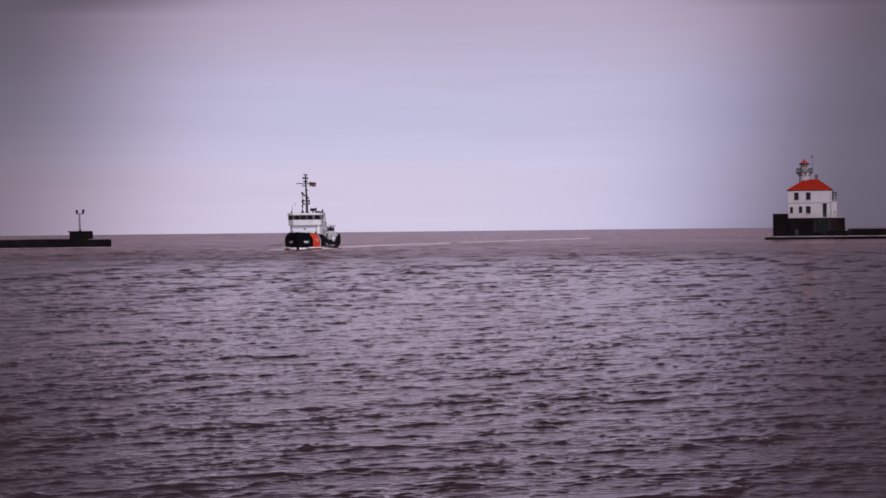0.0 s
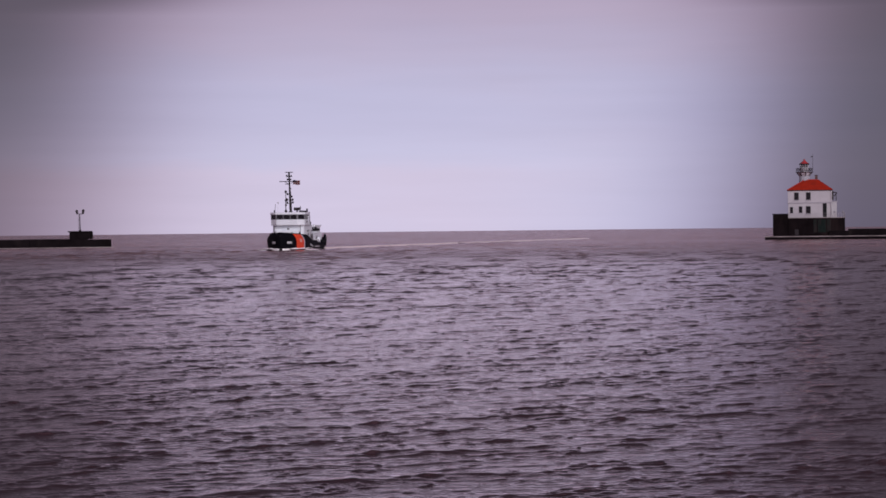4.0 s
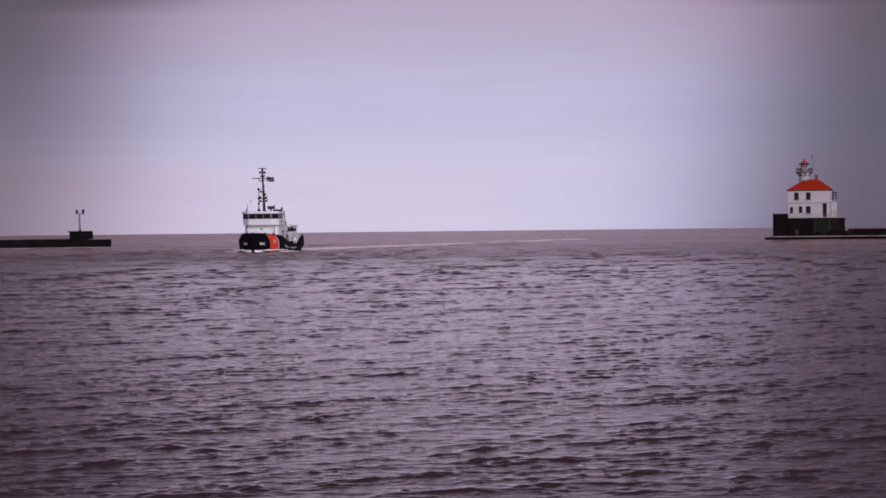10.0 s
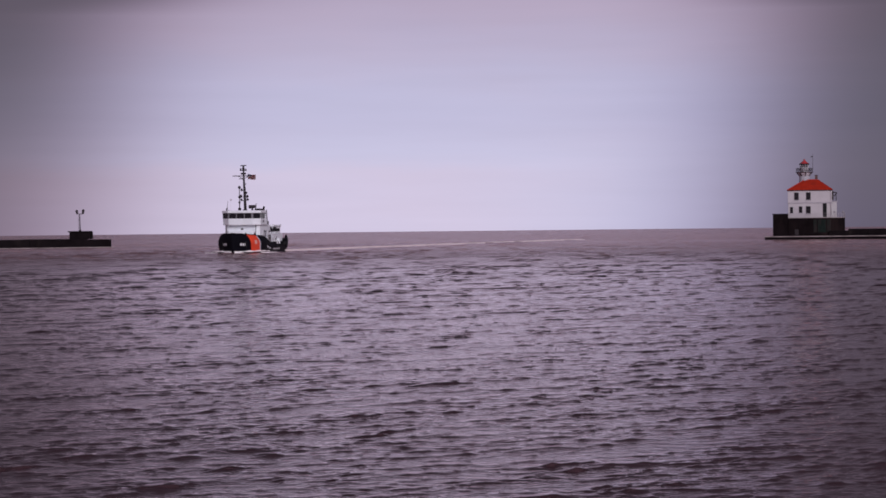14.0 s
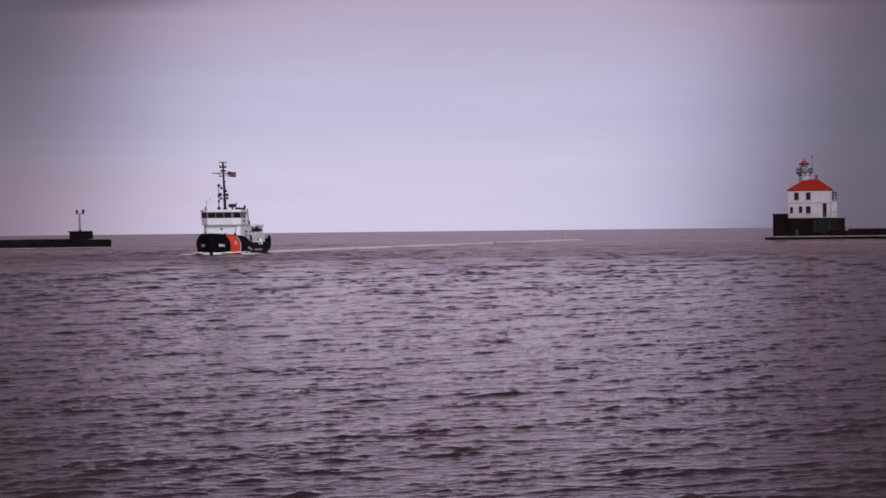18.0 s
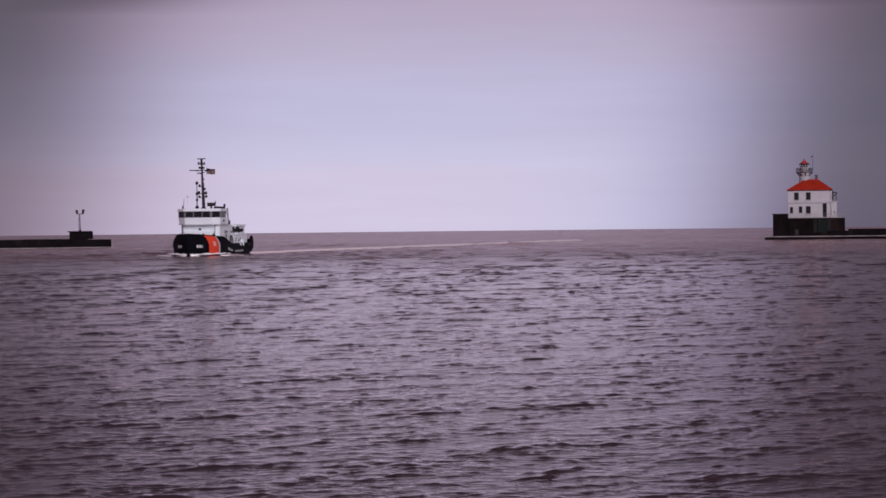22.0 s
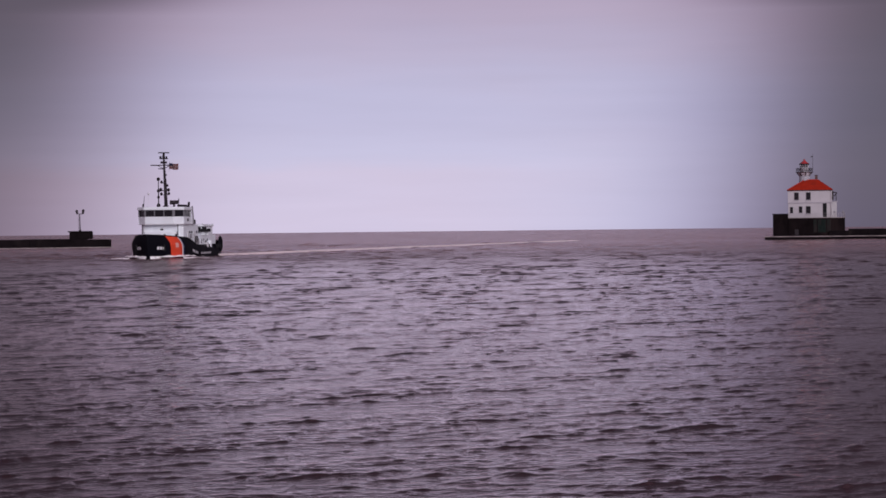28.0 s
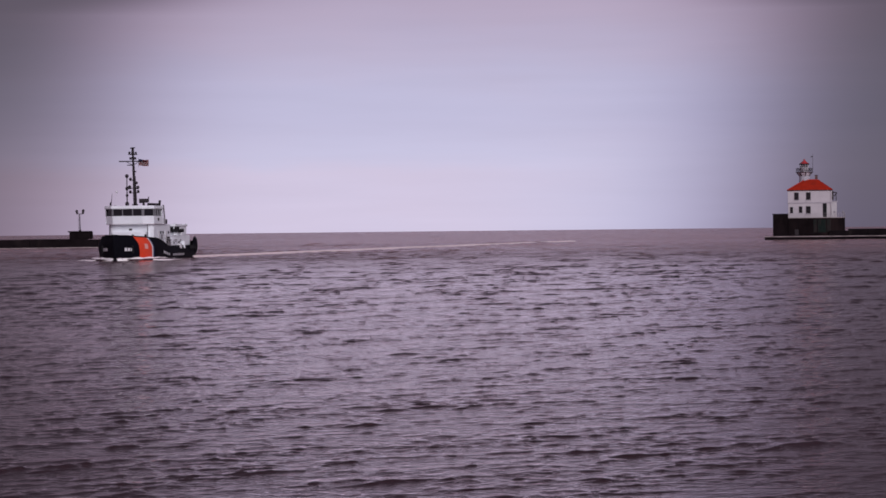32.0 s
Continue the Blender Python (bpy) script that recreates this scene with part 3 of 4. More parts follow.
    for i in range(8):
        a = i * math.pi / 4 + 0.2
        part("gallery_bracket", rod(BM(), (-1.3 + 1.6 * math.cos(a), 6.5 + 1.6 * math.sin(a), 13.2), (-1.3 + 2.5 * math.cos(a), 6.5 + 2.5 * math.sin(a), 14.3), 0.12), M_IRON, tw)
    for i in range(18):
        a = i * math.pi / 9
        part("gallery_post", rod(BM(), (-1.3 + 2.6 * math.cos(a), 6.5 + 2.6 * math.sin(a), 14.5), (-1.3 + 2.6 * math.cos(a), 6.5 + 2.6 * math.sin(a), 15.65), 0.04, n=6), M_IRON, tw)
    for z in (14.95, 15.3, 15.65):
        rb = BM()
        pts = [(-1.3 + 2.6 * math.cos(i * math.pi / 12), 6.5 + 2.6 * math.sin(i * math.pi / 12), z) for i in range(24)]
        for i in range(24):
            rod(rb, pts[i], pts[(i + 1) % 24], 0.06, n=6)
        part("gallery_rail", rb, M_MAST, tw)
    ln = part("lantern_room", rod(BM(), (-1.3, 6.5, 14.5), (-1.3, 6.5, 15.9), 1.4, 1.4, 16), M_STUCCO, lh, "white lantern room under red roof")
    part("lantern_glazing", rod(BM(), (-1.3, 6.5, 15.9), (-1.3, 6.5, 17.1), 1.28, 1.28, 16), M_LANTERN, ln, "lantern glass")
    for i in range(10):
        a = i * math.pi / 5
        part("glazing_bar", rod(BM(), (-1.3 + 1.3 * math.cos(a), 6.5 + 1.3 * math.sin(a), 15.9), (-1.3 + 1.3 * math.cos(a), 6.5 + 1.3 * math.sin(a), 17.1), 0.08, n=6), M_STUCCO, ln)
    part("lens", ball(BM(), (-1.3, 6.5, 16.4), 0.5, 1, 1, 1.2), M_DARKGLASS, ln, "dark lens", True)
    part("lantern_eave", rod(BM(), (-1.3, 6.5, 16.85), (-1.3, 6.5, 17.15), 1.62, 1.72, 16), M_MAST, ln, "dark eave ring")
    part("lantern_roof", rod(BM(), (-1.3, 6.5, 17.15), (-1.3, 6.5, 18.1), 1.45, 0.35, 16), M_RED, ln, "red conical lantern roof")
    part("vent_ball", ball(BM(), (-1.3, 6.5, 18.25), 0.34), M_RED, ln)
    part("flagpole", rod(BM(), (1.35, 6.5, 14.5), (1.35, 6.5, 20.2), 0.06, 0.04, 8), M_IRON, lh, "thin pole with a small vane")
    part("vane", box(BM(), 0.7, 1.35, 6.45, 6.55, 19.2, 19.5, 0.02), M_IRON, lh)
    return lh


build_lighthouse()


def build_crib_railing():
    rail = tagged(empty("railing", lighthouse_pose(0, 0.15, 6.95)), "thin grey pipe railing round the crib", "railing")
    xs = [7.3 + i * 0.95 for i in range(5)]
    for x in xs:
        part("post", rod(BM(), (x, 0, 0), (x, 0, 1.3), 0.045, n=8), M_STEEL, rail)
    for y in (2.5, 5.0, 7.5, 10.0):
        part("post", rod(BM(), (11.1, y, 0), (11.1, y, 1.3), 0.045, n=8), M_STEEL, rail)
    for z in (0.65, 1.28):
        part("pipe_rail", rod(BM(), (-6.2, 0, z), (11.1, 0, z), 0.03, n=8), M_STEEL, rail)
        part("pipe_rail", rod(BM(), (11.1, 0, z), (11.1, 10, z), 0.03, n=8), M_STEEL, rail)
    for x in (-5.9, -3.6, -1.3, 1.0, 3.2):
        part("post", rod(BM(), (x, 0, 0), (x, 0, 1.3), 0.035, n=8), M_STEEL, rail)
    for x in (7.9, 10.6):
        ob = tagged(empty("floodlight", lighthouse_pose(x, 0.8, 6.95)), "small floodlight on a short post by the railing", "floodlight", "floodlights on the crib")
        part("stand", rod(BM(), (0, 0, 0), (0, 0, 1.5), 0.07), M_STEEL, ob)
        part("head", box(BM(), -0.3, 0.3, -0.2, 0.2, 1.4, 1.85, 0.05), M_GREY, ob)


build_crib_railing()

# ---- the cutter: local -y is ahead, +x is her port side, z = 0 the waterline, y = 0 the mast ----
STEM, TRANSOM = 13.0, -28.0


def smooth01(t):
    t = min(1.0, max(0.0, t))
    return t * t * (3 - 2 * t)


def sheer(a):
    """The height of the hull's edge at a metres ahead of the mast."""
    return 2.12 + 1.38 * smooth01((a + 7.5) / 9.0) + 0.55 * max(0.0, (a - 1.0) / 12.0) ** 1.4


def hull_point(u, v, side, out=0.0):
    """u runs from 0 at the transom to 1 at the stem, v from 0 below the water to 1 at the edge of the deck."""
    a_d = TRANSOM + (STEM - TRANSOM) * u
    a_w = TRANSOM + 0.5 + (STEM - 1.3 - TRANSOM - 0.5) * u
    a = a_w + (a_d - a_w) * v
    fore = (a_d + 2.0) / 15.0
    if fore > 0:
        bd, bw = (4.65 + 0.04 * smooth01(fore * 2.5)) * max(0.0, 1 - fore ** 5.0) ** 1.1, 4.4 * (1 - fore ** 3.3)
    else:
        aft = min(1.0, max(0.0, (-a_d - 6.0) / 22.0))
        bd, bw = 4.65 - 0.55 * aft, 4.3 - 0.55 * aft
    b = bw + (bd - bw) * v ** 0.65 - (0.45 + 0.5 * smooth01((a_d + 3.0) / 8.0)) * max(0.0, (v - 0.58) / 0.42) ** 2 * min(1.0, bd / 1.5)
    z = -0.7 + (sheer(a_d) + 0.7) * v
    return Vector((side * (b + out), -a, z))


def build_hull(ship):
    us = [i / 60 for i in range(61)]
    us = [1 - (1 - u) ** 1.25 for u in us]
    vs = [i / 10 for i in range(11)]
    b = BM()
    for side in (-1, 1):
        grid = [[b.verts.new(hull_point(u, v, side)) for v in vs] for u in us]
        for i in range(len(us) - 1):
            for j in range(len(vs) - 1):
                q = (grid[i][j], grid[i + 1][j], grid[i + 1][j + 1], grid[i][j + 1])
                b.faces.new(q if side > 0 else q[::-1])
        if side < 0:
            port = grid
        else:
            for j in range(len(vs) - 1):
                b.faces.new((port[0][j], grid[0][j], grid[0][j + 1], port[0][j + 1]))
    bmesh.ops.remove_doubles(b, verts=b.verts, dist=0.002)
    hull = part("hull", b, M_HULL, ship, "black hull with a bluff ice-breaking bow", True)
    # deck just below the edge
    b = BM()
    rowsd = []
    for u in us:
        p, q = hull_point(u, 1, -1), hull_point(u, 1, 1)
        drop = 0.85 if TRANSOM + 41 * u > 1 else 0.12
        rowsd.append((b.verts.new((p.x * 0.985, p.y, p.z - drop)), b.verts.new((q.x * 0.985, q.y, q.z - drop))))
    for i in range(len(us) - 2):
        b.faces.new((rowsd[i][0], rowsd[i][1], rowsd[i + 1][1], rowsd[i + 1][0]))
    bmesh.ops.recalc_face_normals(b, faces=b.faces)
    part("deck", b, M_DECK, ship, "grey main deck")
    # cap rail, both sides
    for side in (-1, 1):
        for v, r, name in ((1.0, 0.09, "cap_rail"),):
            b = BM()
            for i in range(0, len(us) - 2, 2):
                rod(b, hull_point(us[i], v, side, 0.03), hull_point(us[min(i + 2, 60)], v, side, 0.03), r, n=6)
            part(name, b, M_HULL, hull)
    # stripes: a slanting orange band, a narrow white and a narrow blue one
    def band(name, a0, a1, material, label):
        for side in (-1, 1):
            b = BM()
            n, m = 10, 10
            g = []
            for i in range(n + 1):
                line = []
                for j in range(m + 1):
                    v = 0.16 + 0.82 * j / m
                    a = a0 + (a1 - a0) * i / n - 0.7 * (1 - v) - (2.6 if side < 0 else 0.0)
                    line.append(b.verts.new(hull_point((a - TRANSOM) / 41.0, v, side, 0.025)))
                g.append(line)
            for i in range(n):
                for j in range(m):
                    q = (g[i][j], g[i + 1][j], g[i + 1][j + 1], g[i][j + 1])
                    b.faces.new(q if side > 0 else q[::-1])
            part(name, b, material, hull, label, True)
    band("orange_stripe", 6.1, 9.7, M_ORANGE, "broad slanting orange hull stripe")
    band("white_stripe", 5.6, 6.1, M_LETTER, "narrow white stripe")
    band("blue_stripe", 5.1, 5.6, M_BLUE, "narrow blue stripe")

    def patch(name, a0, a1, v0, v1, material, side, label="", out=0.05):
        """A painted mark that follows the hull's curve."""
        b = BM()
        n, m = 4, 5
        g = [[b.verts.new(hull_point((a0 + (a1 - a0) * i / n - TRANSOM) / 41.0, v0 + (v1 - v0) * j / m, side, out)) for j in range(m + 1)] for i in range(n + 1)]
        for i in range(n):
            for j in range(m):
                q = (g[i][j], g[i + 1][j], g[i + 1][j + 1], g[i][j + 1])
                b.faces.new(q if side > 0 else q[::-1])
        part(name, b, material, hull, label)
    for side in (-1, 1):
        patch("emblem", 7.25 - (2.6 if side < 0 else 0.0), 8.2 - (2.6 if side < 0 else 0.0), 0.57, 0.75, M_EMBLEM, side, "pale emblem on the orange stripe")
        for i in range(3):
            patch("number_bar", 11.45 - i * 0.42, 11.77 - i * 0.42, 0.48, 0.585, M_LETTER, side, "white bar of the hull number")
        for i in range(14):
            if i not in (4, 5):
                patch("name_bar", -1.0 - i * 1.2 - 0.85, -1.0 - i * 1.2, 0.44, 0.56, M_WHITE_GREY, side, "grey bar of the lettering on the hull")
    # raised bulwark round the stern
    b = BM()
    pts = [hull_point((a - TRANSOM) / 41.0, 1, 1) for a in (-23.4, -23.9, -24.8, -26.0, -27.2, -27.9)]
    ring = [(p.x, p.y, p.z) for p in pts] + [(2.6, 28.3, 2.12), (0, 28.5, 2.12), (-2.6, 28.3, 2.12)] + [(-p.x, p.y, p.z) for p in pts[::-1]]
    tops = [0.0, 0.3, 0.6, 0.75, 0.8, 0.8, 0.75, 0.75, 0.75, 0.8, 0.8, 0.75, 0.6, 0.3, 0.0]
    lo = [b.verts.new((x, y, z - 0.3)) for x, y, z in ring]
    hi = [b.verts.new((x * 1.05, y, z + t)) for (x, y, z), t in zip(ring, tops)]
    for i in range(len(ring) - 1):
        b.faces.new((lo[i], lo[i + 1], hi[i + 1], hi[i]))
    bmesh.ops.solidify(b, geom=b.faces[:], thickness=0.12)
    part("stern_bulwark", b, M_HULL, ship, "raised black stern bulwark")
    for side in (-1, 1):
        bm = BM()
        bmesh.ops.create_uvsphere(bm, u_segments=20, v_segments=14, radius=1.0, matrix=Matrix.Translation((side * 4.0, 27.0, 2.15)) @ Matrix.Diagonal((0.40, 1.35, 1.5, 1)))
        part("quarter_fender", bm, M_HULL, ship, "large rounded black fender on the quarter", True)
    # fore bulwark staff, bitts, winch, anchor pockets
    for side in (-1, 1):
        part("bridge_post", rod(BM(), (side * 3.1, -3.3, 2.8), (side * 3.1, -3.3, 5.75), 0.06), M_MAST, ship, "thin dark post under the bridge")
    for side in (-1, 1):
        for a in (8.4, 5.0):
            bm = BM()
            for k in (-0.25, 0.25):
                rod(bm, (side * (2.0 if a > 6 else 3.2), -a + k, 2.9), (side * (2.0 if a > 6 else 3.2), -a + k, 4.1), 0.12)
            part("bitts", bm, M_MAST, ship, "pair of dark mooring bitts")
        part("anchor", box(ball(BM(), hull_point(0.945, 0.62, side, 0.1), 0.22), hull_point(0.94, 0.5, side).x - 0.12, hull_point(0.94, 0.5, side).x + 0.12, hull_point(0.94, 0.5, side).y - 0.3, hull_point(0.94, 0.5, side).y + 0.2, 1.2, 2.1, 0.04), M_RUBBER, hull, "dark stowed anchor")
    part("windlass", rod(box(BM(), -0.7, 0.7, -7.6, -6.6, 2.8, 3.6, 0.08), (-1.0, -7.1, 3.7), (1.0, -7.1, 3.7), 0.35, n=14), M_GREY, ship, "grey anchor windlass")


def chamfered(w, y0, y1, c):
    return [(-w + c, y0), (w - c, y0), (w, y0 + c), (w, y1), (-w, y1), (-w, y0 + c)]


def build_superstructure(ship):
    # lower deckhouse, running aft in steps
    dh = part("deckhouse", prism(BM(), chamfered(3.66, -1.9, 10.0, 0.5), 2.2, 5.75, 0.06), M_WHITE, ship, "white steel deckhouse")
    part("fore_locker", prism(BM(), chamfered(2.9, -4.2, -1.9, 0.5), 2.6, 4.5, 0.08), M_WHITE, ship, "white trunk ahead of the deckhouse")
    mid = part("upper_house", box(BM(), -3.0, 3.0, 3.4, 6.6, 5.75, 7.5, 0.06), M_WHITE, ship, "white steel house behind the bridge")
    stack = part("funnel", prism(BM(), [(-1.5, 6.8), (1.5, 6.8), (1.7, 8.0), (1.4, 9.6), (-1.4, 9.6), (-1.7, 8.0)], 5.75, 7.1, 0.1), M_WHITE, ship, "low white funnel casing")
    for x in (-0.6, 0.6):
        part("exhaust", rod(BM(), (x, 8.4, 7.0), (x, 8.7, 7.7), 0.2), M_MAST, stack, "dark exhaust pipe")
    # bridge
    P0, P1, W, C = -3.8, 3.4, 3.97, 1.5
    bm = prism(BM(), chamfered(W, P0, P1, C), 5.85, 7.08, 0.04)
    for v in bm.verts:
        # the front leans out towards the windows
        if v.co.z < 6.4 and v.co.y < P0 + 1.5:
            v.co.y += 0.14
    lowb = part("bridge", bm, M_WHITE, ship, "white bridge with dark windows all round")
    part("bridge_core", prism(BM(), chamfered(W - 0.12, P0 + 0.12, P1 - 0.1, C), 7.0, 8.25), M_DARKGLASS, lowb, "dark bridge windows")
    part("bridge_roof", prism(BM(), chamfered(W + 0.14, P0 - 0.3, P1 + 0.1, C), 8.18, 8.74, 0.14), M_WHITE, lowb, "white bridge roof")
    part("bridge_floor", prism(BM(), chamfered(W + 0.03, P0 + 0.13, P1, C), 5.72, 5.85), M_WHITE_GREY, lowb, "greyed edge below the bridge")
    # mullions between the windows
    front = [-W + C, -0.82, 0.82, W - C]
    for x in front:
        part("mullion", box(BM(), x - 0.07, x + 0.07, P0 - 0.02, P0 + 0.2, 7.06, 8.22, 0.02), M_MULLION, lowb)
    for i in range(3):
        x0, x1 = front[i] + 0.11, front[i + 1] - 0.11
        part("window", box(BM(), x0, x1, P0 + 0.06, P0 + 0.14, 7.14, 8.12), M_DARKGLASS, lowb, "dark bridge window")
    for side in (-1, 1):
        for y in (P0 + C, -1.3, 0.3, 1.9, P1 - 0.1):
            part("mullion", box(BM(), side * W - 0.14 if side > 0 else side * W - 0.02, side * W + 0.02 if side > 0 else side * W + 0.14, y - 0.08, y + 0.08, 7.06, 8.22, 0.02), M_MULLION, lowb)
        part("corner_pillar", prism(BM(), [(side * (W - C - 0.18), P0 - 0.02), (side * (W - C), P0 - 0.02), (side * (W - C + 0.22), P0 + 0.20), (side * (W - C + 0.10), P0 + 0.32), (side * (W - C - 0.05), P0 + 0.17)][::side], 7.06, 8.22), M_MULLION, lowb)
        # solid panel at the after end of the side
        part("side_panel", box(BM(), side * W - 0.1, side * W + 0.02 if side > 0 else side * W + 0.1, 2.95, P1, 7.05, 8.22, 0.02), M_WHITE, lowb)
        part("side_light", box(BM(), side * (W + 0.02) - 0.12, side * (W + 0.02) + 0.12, 0.1, 0.7, 6.3, 6.75, 0.04), M_FRAME, lowb, "dark side-light box")
        wing = part("bridge_wing", box(BM(), side * 3.4 - 0.6, side * 3.4 + 0.6, 3.4, 5.4, 5.75, 6.8, 0.05), M_WHITE, ship, "white bridge-wing bulwark")
        # doors, portholes and lockers along the deckhouse
        for y in (1.2, 6.2):
            d = part("door", box(BM(), side * 3.75 - 0.06, side * 3.75 + 0.06, y, y + 0.9, 2.7, 4.6, 0.05), M_WHITE_GREY, dh, "grey-white watertight door")
            part("handle", rod(BM(), (side * 3.84, y + 0.15, 3.6), (side * 3.84, y + 0.15, 3.9), 0.03), M_STEEL, d)
        for y in (3.1, 4.6, 8.4):
            part("porthole", rod(BM(), (side * 3.70, y, 4.4), (side * 3.79, y, 4.4), 0.24, n=14), M_DARKGLASS, dh, "dark round porthole")
        part("vent_locker", box(BM(), side * 3.7, side * 4.1, 7.4, 8.9, 2.0, 3.3, 0.06) if side > 0 else box(BM(), side * 4.1, side * 3.7, 7.4, 8.9, 2.0, 3.3, 0.06), M_GREY, ship)
        b = BM()
        for k in range(7):
            rod(b, (side * 4.45, 2.0 + k * 1.6, sheer(-2.0 - k * 1.6)), (side * 4.45, 2.0 + k * 1.6, sheer(-2.0 - k * 1.6) + 1.05), 0.03, n=6)
        for h in (0.55, 1.05):
            for k in range(6):
                rod(b, (side * 4.45, 2.0 + k * 1.6, sheer(-2.0 - k * 1.6) + h), (side * 4.45, 3.6 + k * 1.6, sheer(-3.6 - k * 1.6) + h), 0.025, n=6)
        part("guard_rail", b, M_STEEL, ship, "thin grey guard rail")
        b = BM()
        for k in range(5):
            rod(b, (side * 2.9, 5.6 + k * 1.05, 5.75), (side * 2.9, 5.6 + k * 1.05, 6.75), 0.03, n=6)
        for h in (6.25, 6.75):
            rod(b, (side * 2.9, 5.6, h), (side * 2.9, 9.8, h), 0.025, n=6)
        part("guard_rail", b, M_STEEL, ship, "thin grey guard rail")
    part("deck_lamp", box(BM(), -0.25, 0.25, -2.08, -1.9, 4.75, 5.05, 0.04), M_FRAME, dh, "small dark deck lamp")
    # ladder, lockers and life rings behind the bridge, both sides
    for side in (-1, 1):
        b = BM()
        for dy in (0.0, 0.55):
            rod(b, (side * 4.02, 3.55 + dy, 8.9), (side * 4.05, 4.5 + dy, 5.8), 0.07, n=6)
        for k in range(9):
            f = k / 9 + 0.06
            rod(b, (side * 4.03, 3.55 + 0.95 * f, 8.9 - 3.1 * f), (side * 4.03, 4.1 + 0.95 * f, 8.9 - 3.1 * f), 0.045, n=6)
        part("ladder", b, M_GREY, ship, "grey ladder up to the bridge roof")
        part("deck_box", box(BM(), side * 3.72 - 0.3, side * 3.72 + 0.3, 5.6, 6.5, 5.78, 6.55, 0.05), M_MAST, ship, "dark deck box behind the bridge")
        b = BM()
        for k in range(14):
            a0, a1 = k * math.pi / 7, (k + 1) * math.pi / 7
            rod(b, (side * 3.86, 3.3 + 0.34 * math.cos(a0), 3.7 + 0.34 * math.sin(a0)), (side * 3.86, 3.3 + 0.34 * math.cos(a1), 3.7 + 0.34 * math.sin(a1)), 0.08, n=6)
        part("life_ring", b, M_GREY, ship, "grey life ring on the house side")
        part("hose_reel", rod(BM(), (side * 3.7, 0.2, 3.0), (side * 3.95, 0.2, 3.0), 0.42, n=14), M_BLUE, ship, "dark blue hose reel")
        part("fender_roll", rod(BM(), (side * 4.0, 6.9, 2.7), (side * 4.05, 6.9, 3.7), 0.28, n=12), M_MAST, ship, "dark rolled fender")
    # after house, work boat and crane
    ah = part("after_house", box(BM(), -3.5, 3.5, 10.6, 25.2, 1.5, 3.9, 0.08), M_WHITE, ship, "low white after deckhouse")
    for side in (-1, 1):
        for y in (12.0, 14.6, 18.0):
            part("porthole", rod(BM(), (side * 3.46, y, 3.0), (side * 3.56, y, 3.0), 0.24, n=14), M_DARKGLASS, ah, "dark round porthole")
        part("vent_cowl", rod(rod(BM(), (side * 2.9, 16.2, 3.9), (side * 2.9, 16.2, 4.7), 0.22), (side * 2.9, 16.2, 4.65), (side * 2.9, 15.6, 4.8), 0.3, 0.36), M_WHITE, ah, "white vent cowl")
        part("raft_canister", rod(BM(), (side * 2.7, 10.8, 4.35), (side * 2.7, 12.2, 4.35), 0.38, n=14), M_WHITE, ah, "white life-raft canister")
    # a round fairlead in a white plate, stanchions and small vents abreast of the house
    for side in (-1, 1):
        plate = part("fairlead_plate", box(BM(), side * 3.85 - 0.12, side * 3.85 + 0.12, 9.6, 12.6, 1.7, 3.5, 0.1), M_WHITE, ship, "white side plate with a round dark fairlead")
        bm = BM()
        for k in range(16):
            a0, a1 = k * math.pi / 8, (k + 1) * math.pi / 8
            rod(bm, (side * 4.0, 11.1 + 0.75 * math.cos(a0), 2.75 + 0.5 * math.sin(a0)), (side * 4.0, 11.1 + 0.75 * math.cos(a1), 2.75 + 0.5 * math.sin(a1)), 0.11, n=6)
        part("fairlead_rim", bm, M_WHITE, plate)
        part("fairlead_hole", rod(BM(), (side * 3.93, 11.1, 2.75), (side * 3.99, 11.1, 2.75), 0.46, n=16), M_MAST, plate, "dark opening")
        for y, z in ((13.4, 2.2), (16.4, 2.3), (19.6, 2.2)):
            part("vent", box(BM(), side * 3.56 - 0.1, side * 3.56 + 0.1, y, y + 0.5, z, z + 0.6, 0.03), M_FRAME, ah, "small dark vent")
        part("locker", box(BM(), side * 3.9 - 0.3, side * 3.9 + 0.3, 15.0, 16.3, 1.6, 2.5, 0.08), M_WHITE_GREY, ship, "grey-white deck locker")
        part("locker", box(BM(), side * 3.85 - 0.3, side * 3.85 + 0.3, 18.2, 19.0, 1.6, 2.9, 0.08), M_WHITE, ship, "white deck locker")
    boat = part("work_boat", prism(BM(), [(2.0, 13.0), (3.6, 12.4), (4.3, 13.2), (4.3, 17.6), (2.0, 17.6)], 4.4, 5.0, 0.15), M_RUBBER, ship, "dark work boat stowed on the after house")
    part("boat_cover", box(BM(), 2.2, 3.9, 13.6, 16.0, 5.0, 5.25, 0.1), M_MAST, boat, "dark canvas boat cover")
    for y in (13.8, 16.8):
        part("cradle", box(BM(), 2.2, 4.0, y - 0.12, y + 0.12, 3.88, 4.45, 0.03), M_WHITE, ship)
    cr = part("crane", rod(box(BM(), 1.3, 2.3, 18.2, 19.2, 3.9, 5.6, 0.1), (1.8, 18.7, 5.4), (3.6, 14.2, 5.9), 0.2, 0.12), M_WHITE, ship, "white knuckle crane over the boat")
    part("hook", rod(BM(), (3.6, 14.2, 5.9), (3.6, 14.2, 5.3), 0.04), M_MAST, cr)
    part("boat_canopy", box(BM(), 1.2, 3.8, 13.0, 22.3, 5.38, 5.80, 0.08), M_WHITE, ship, "white canopy over the boat deck")
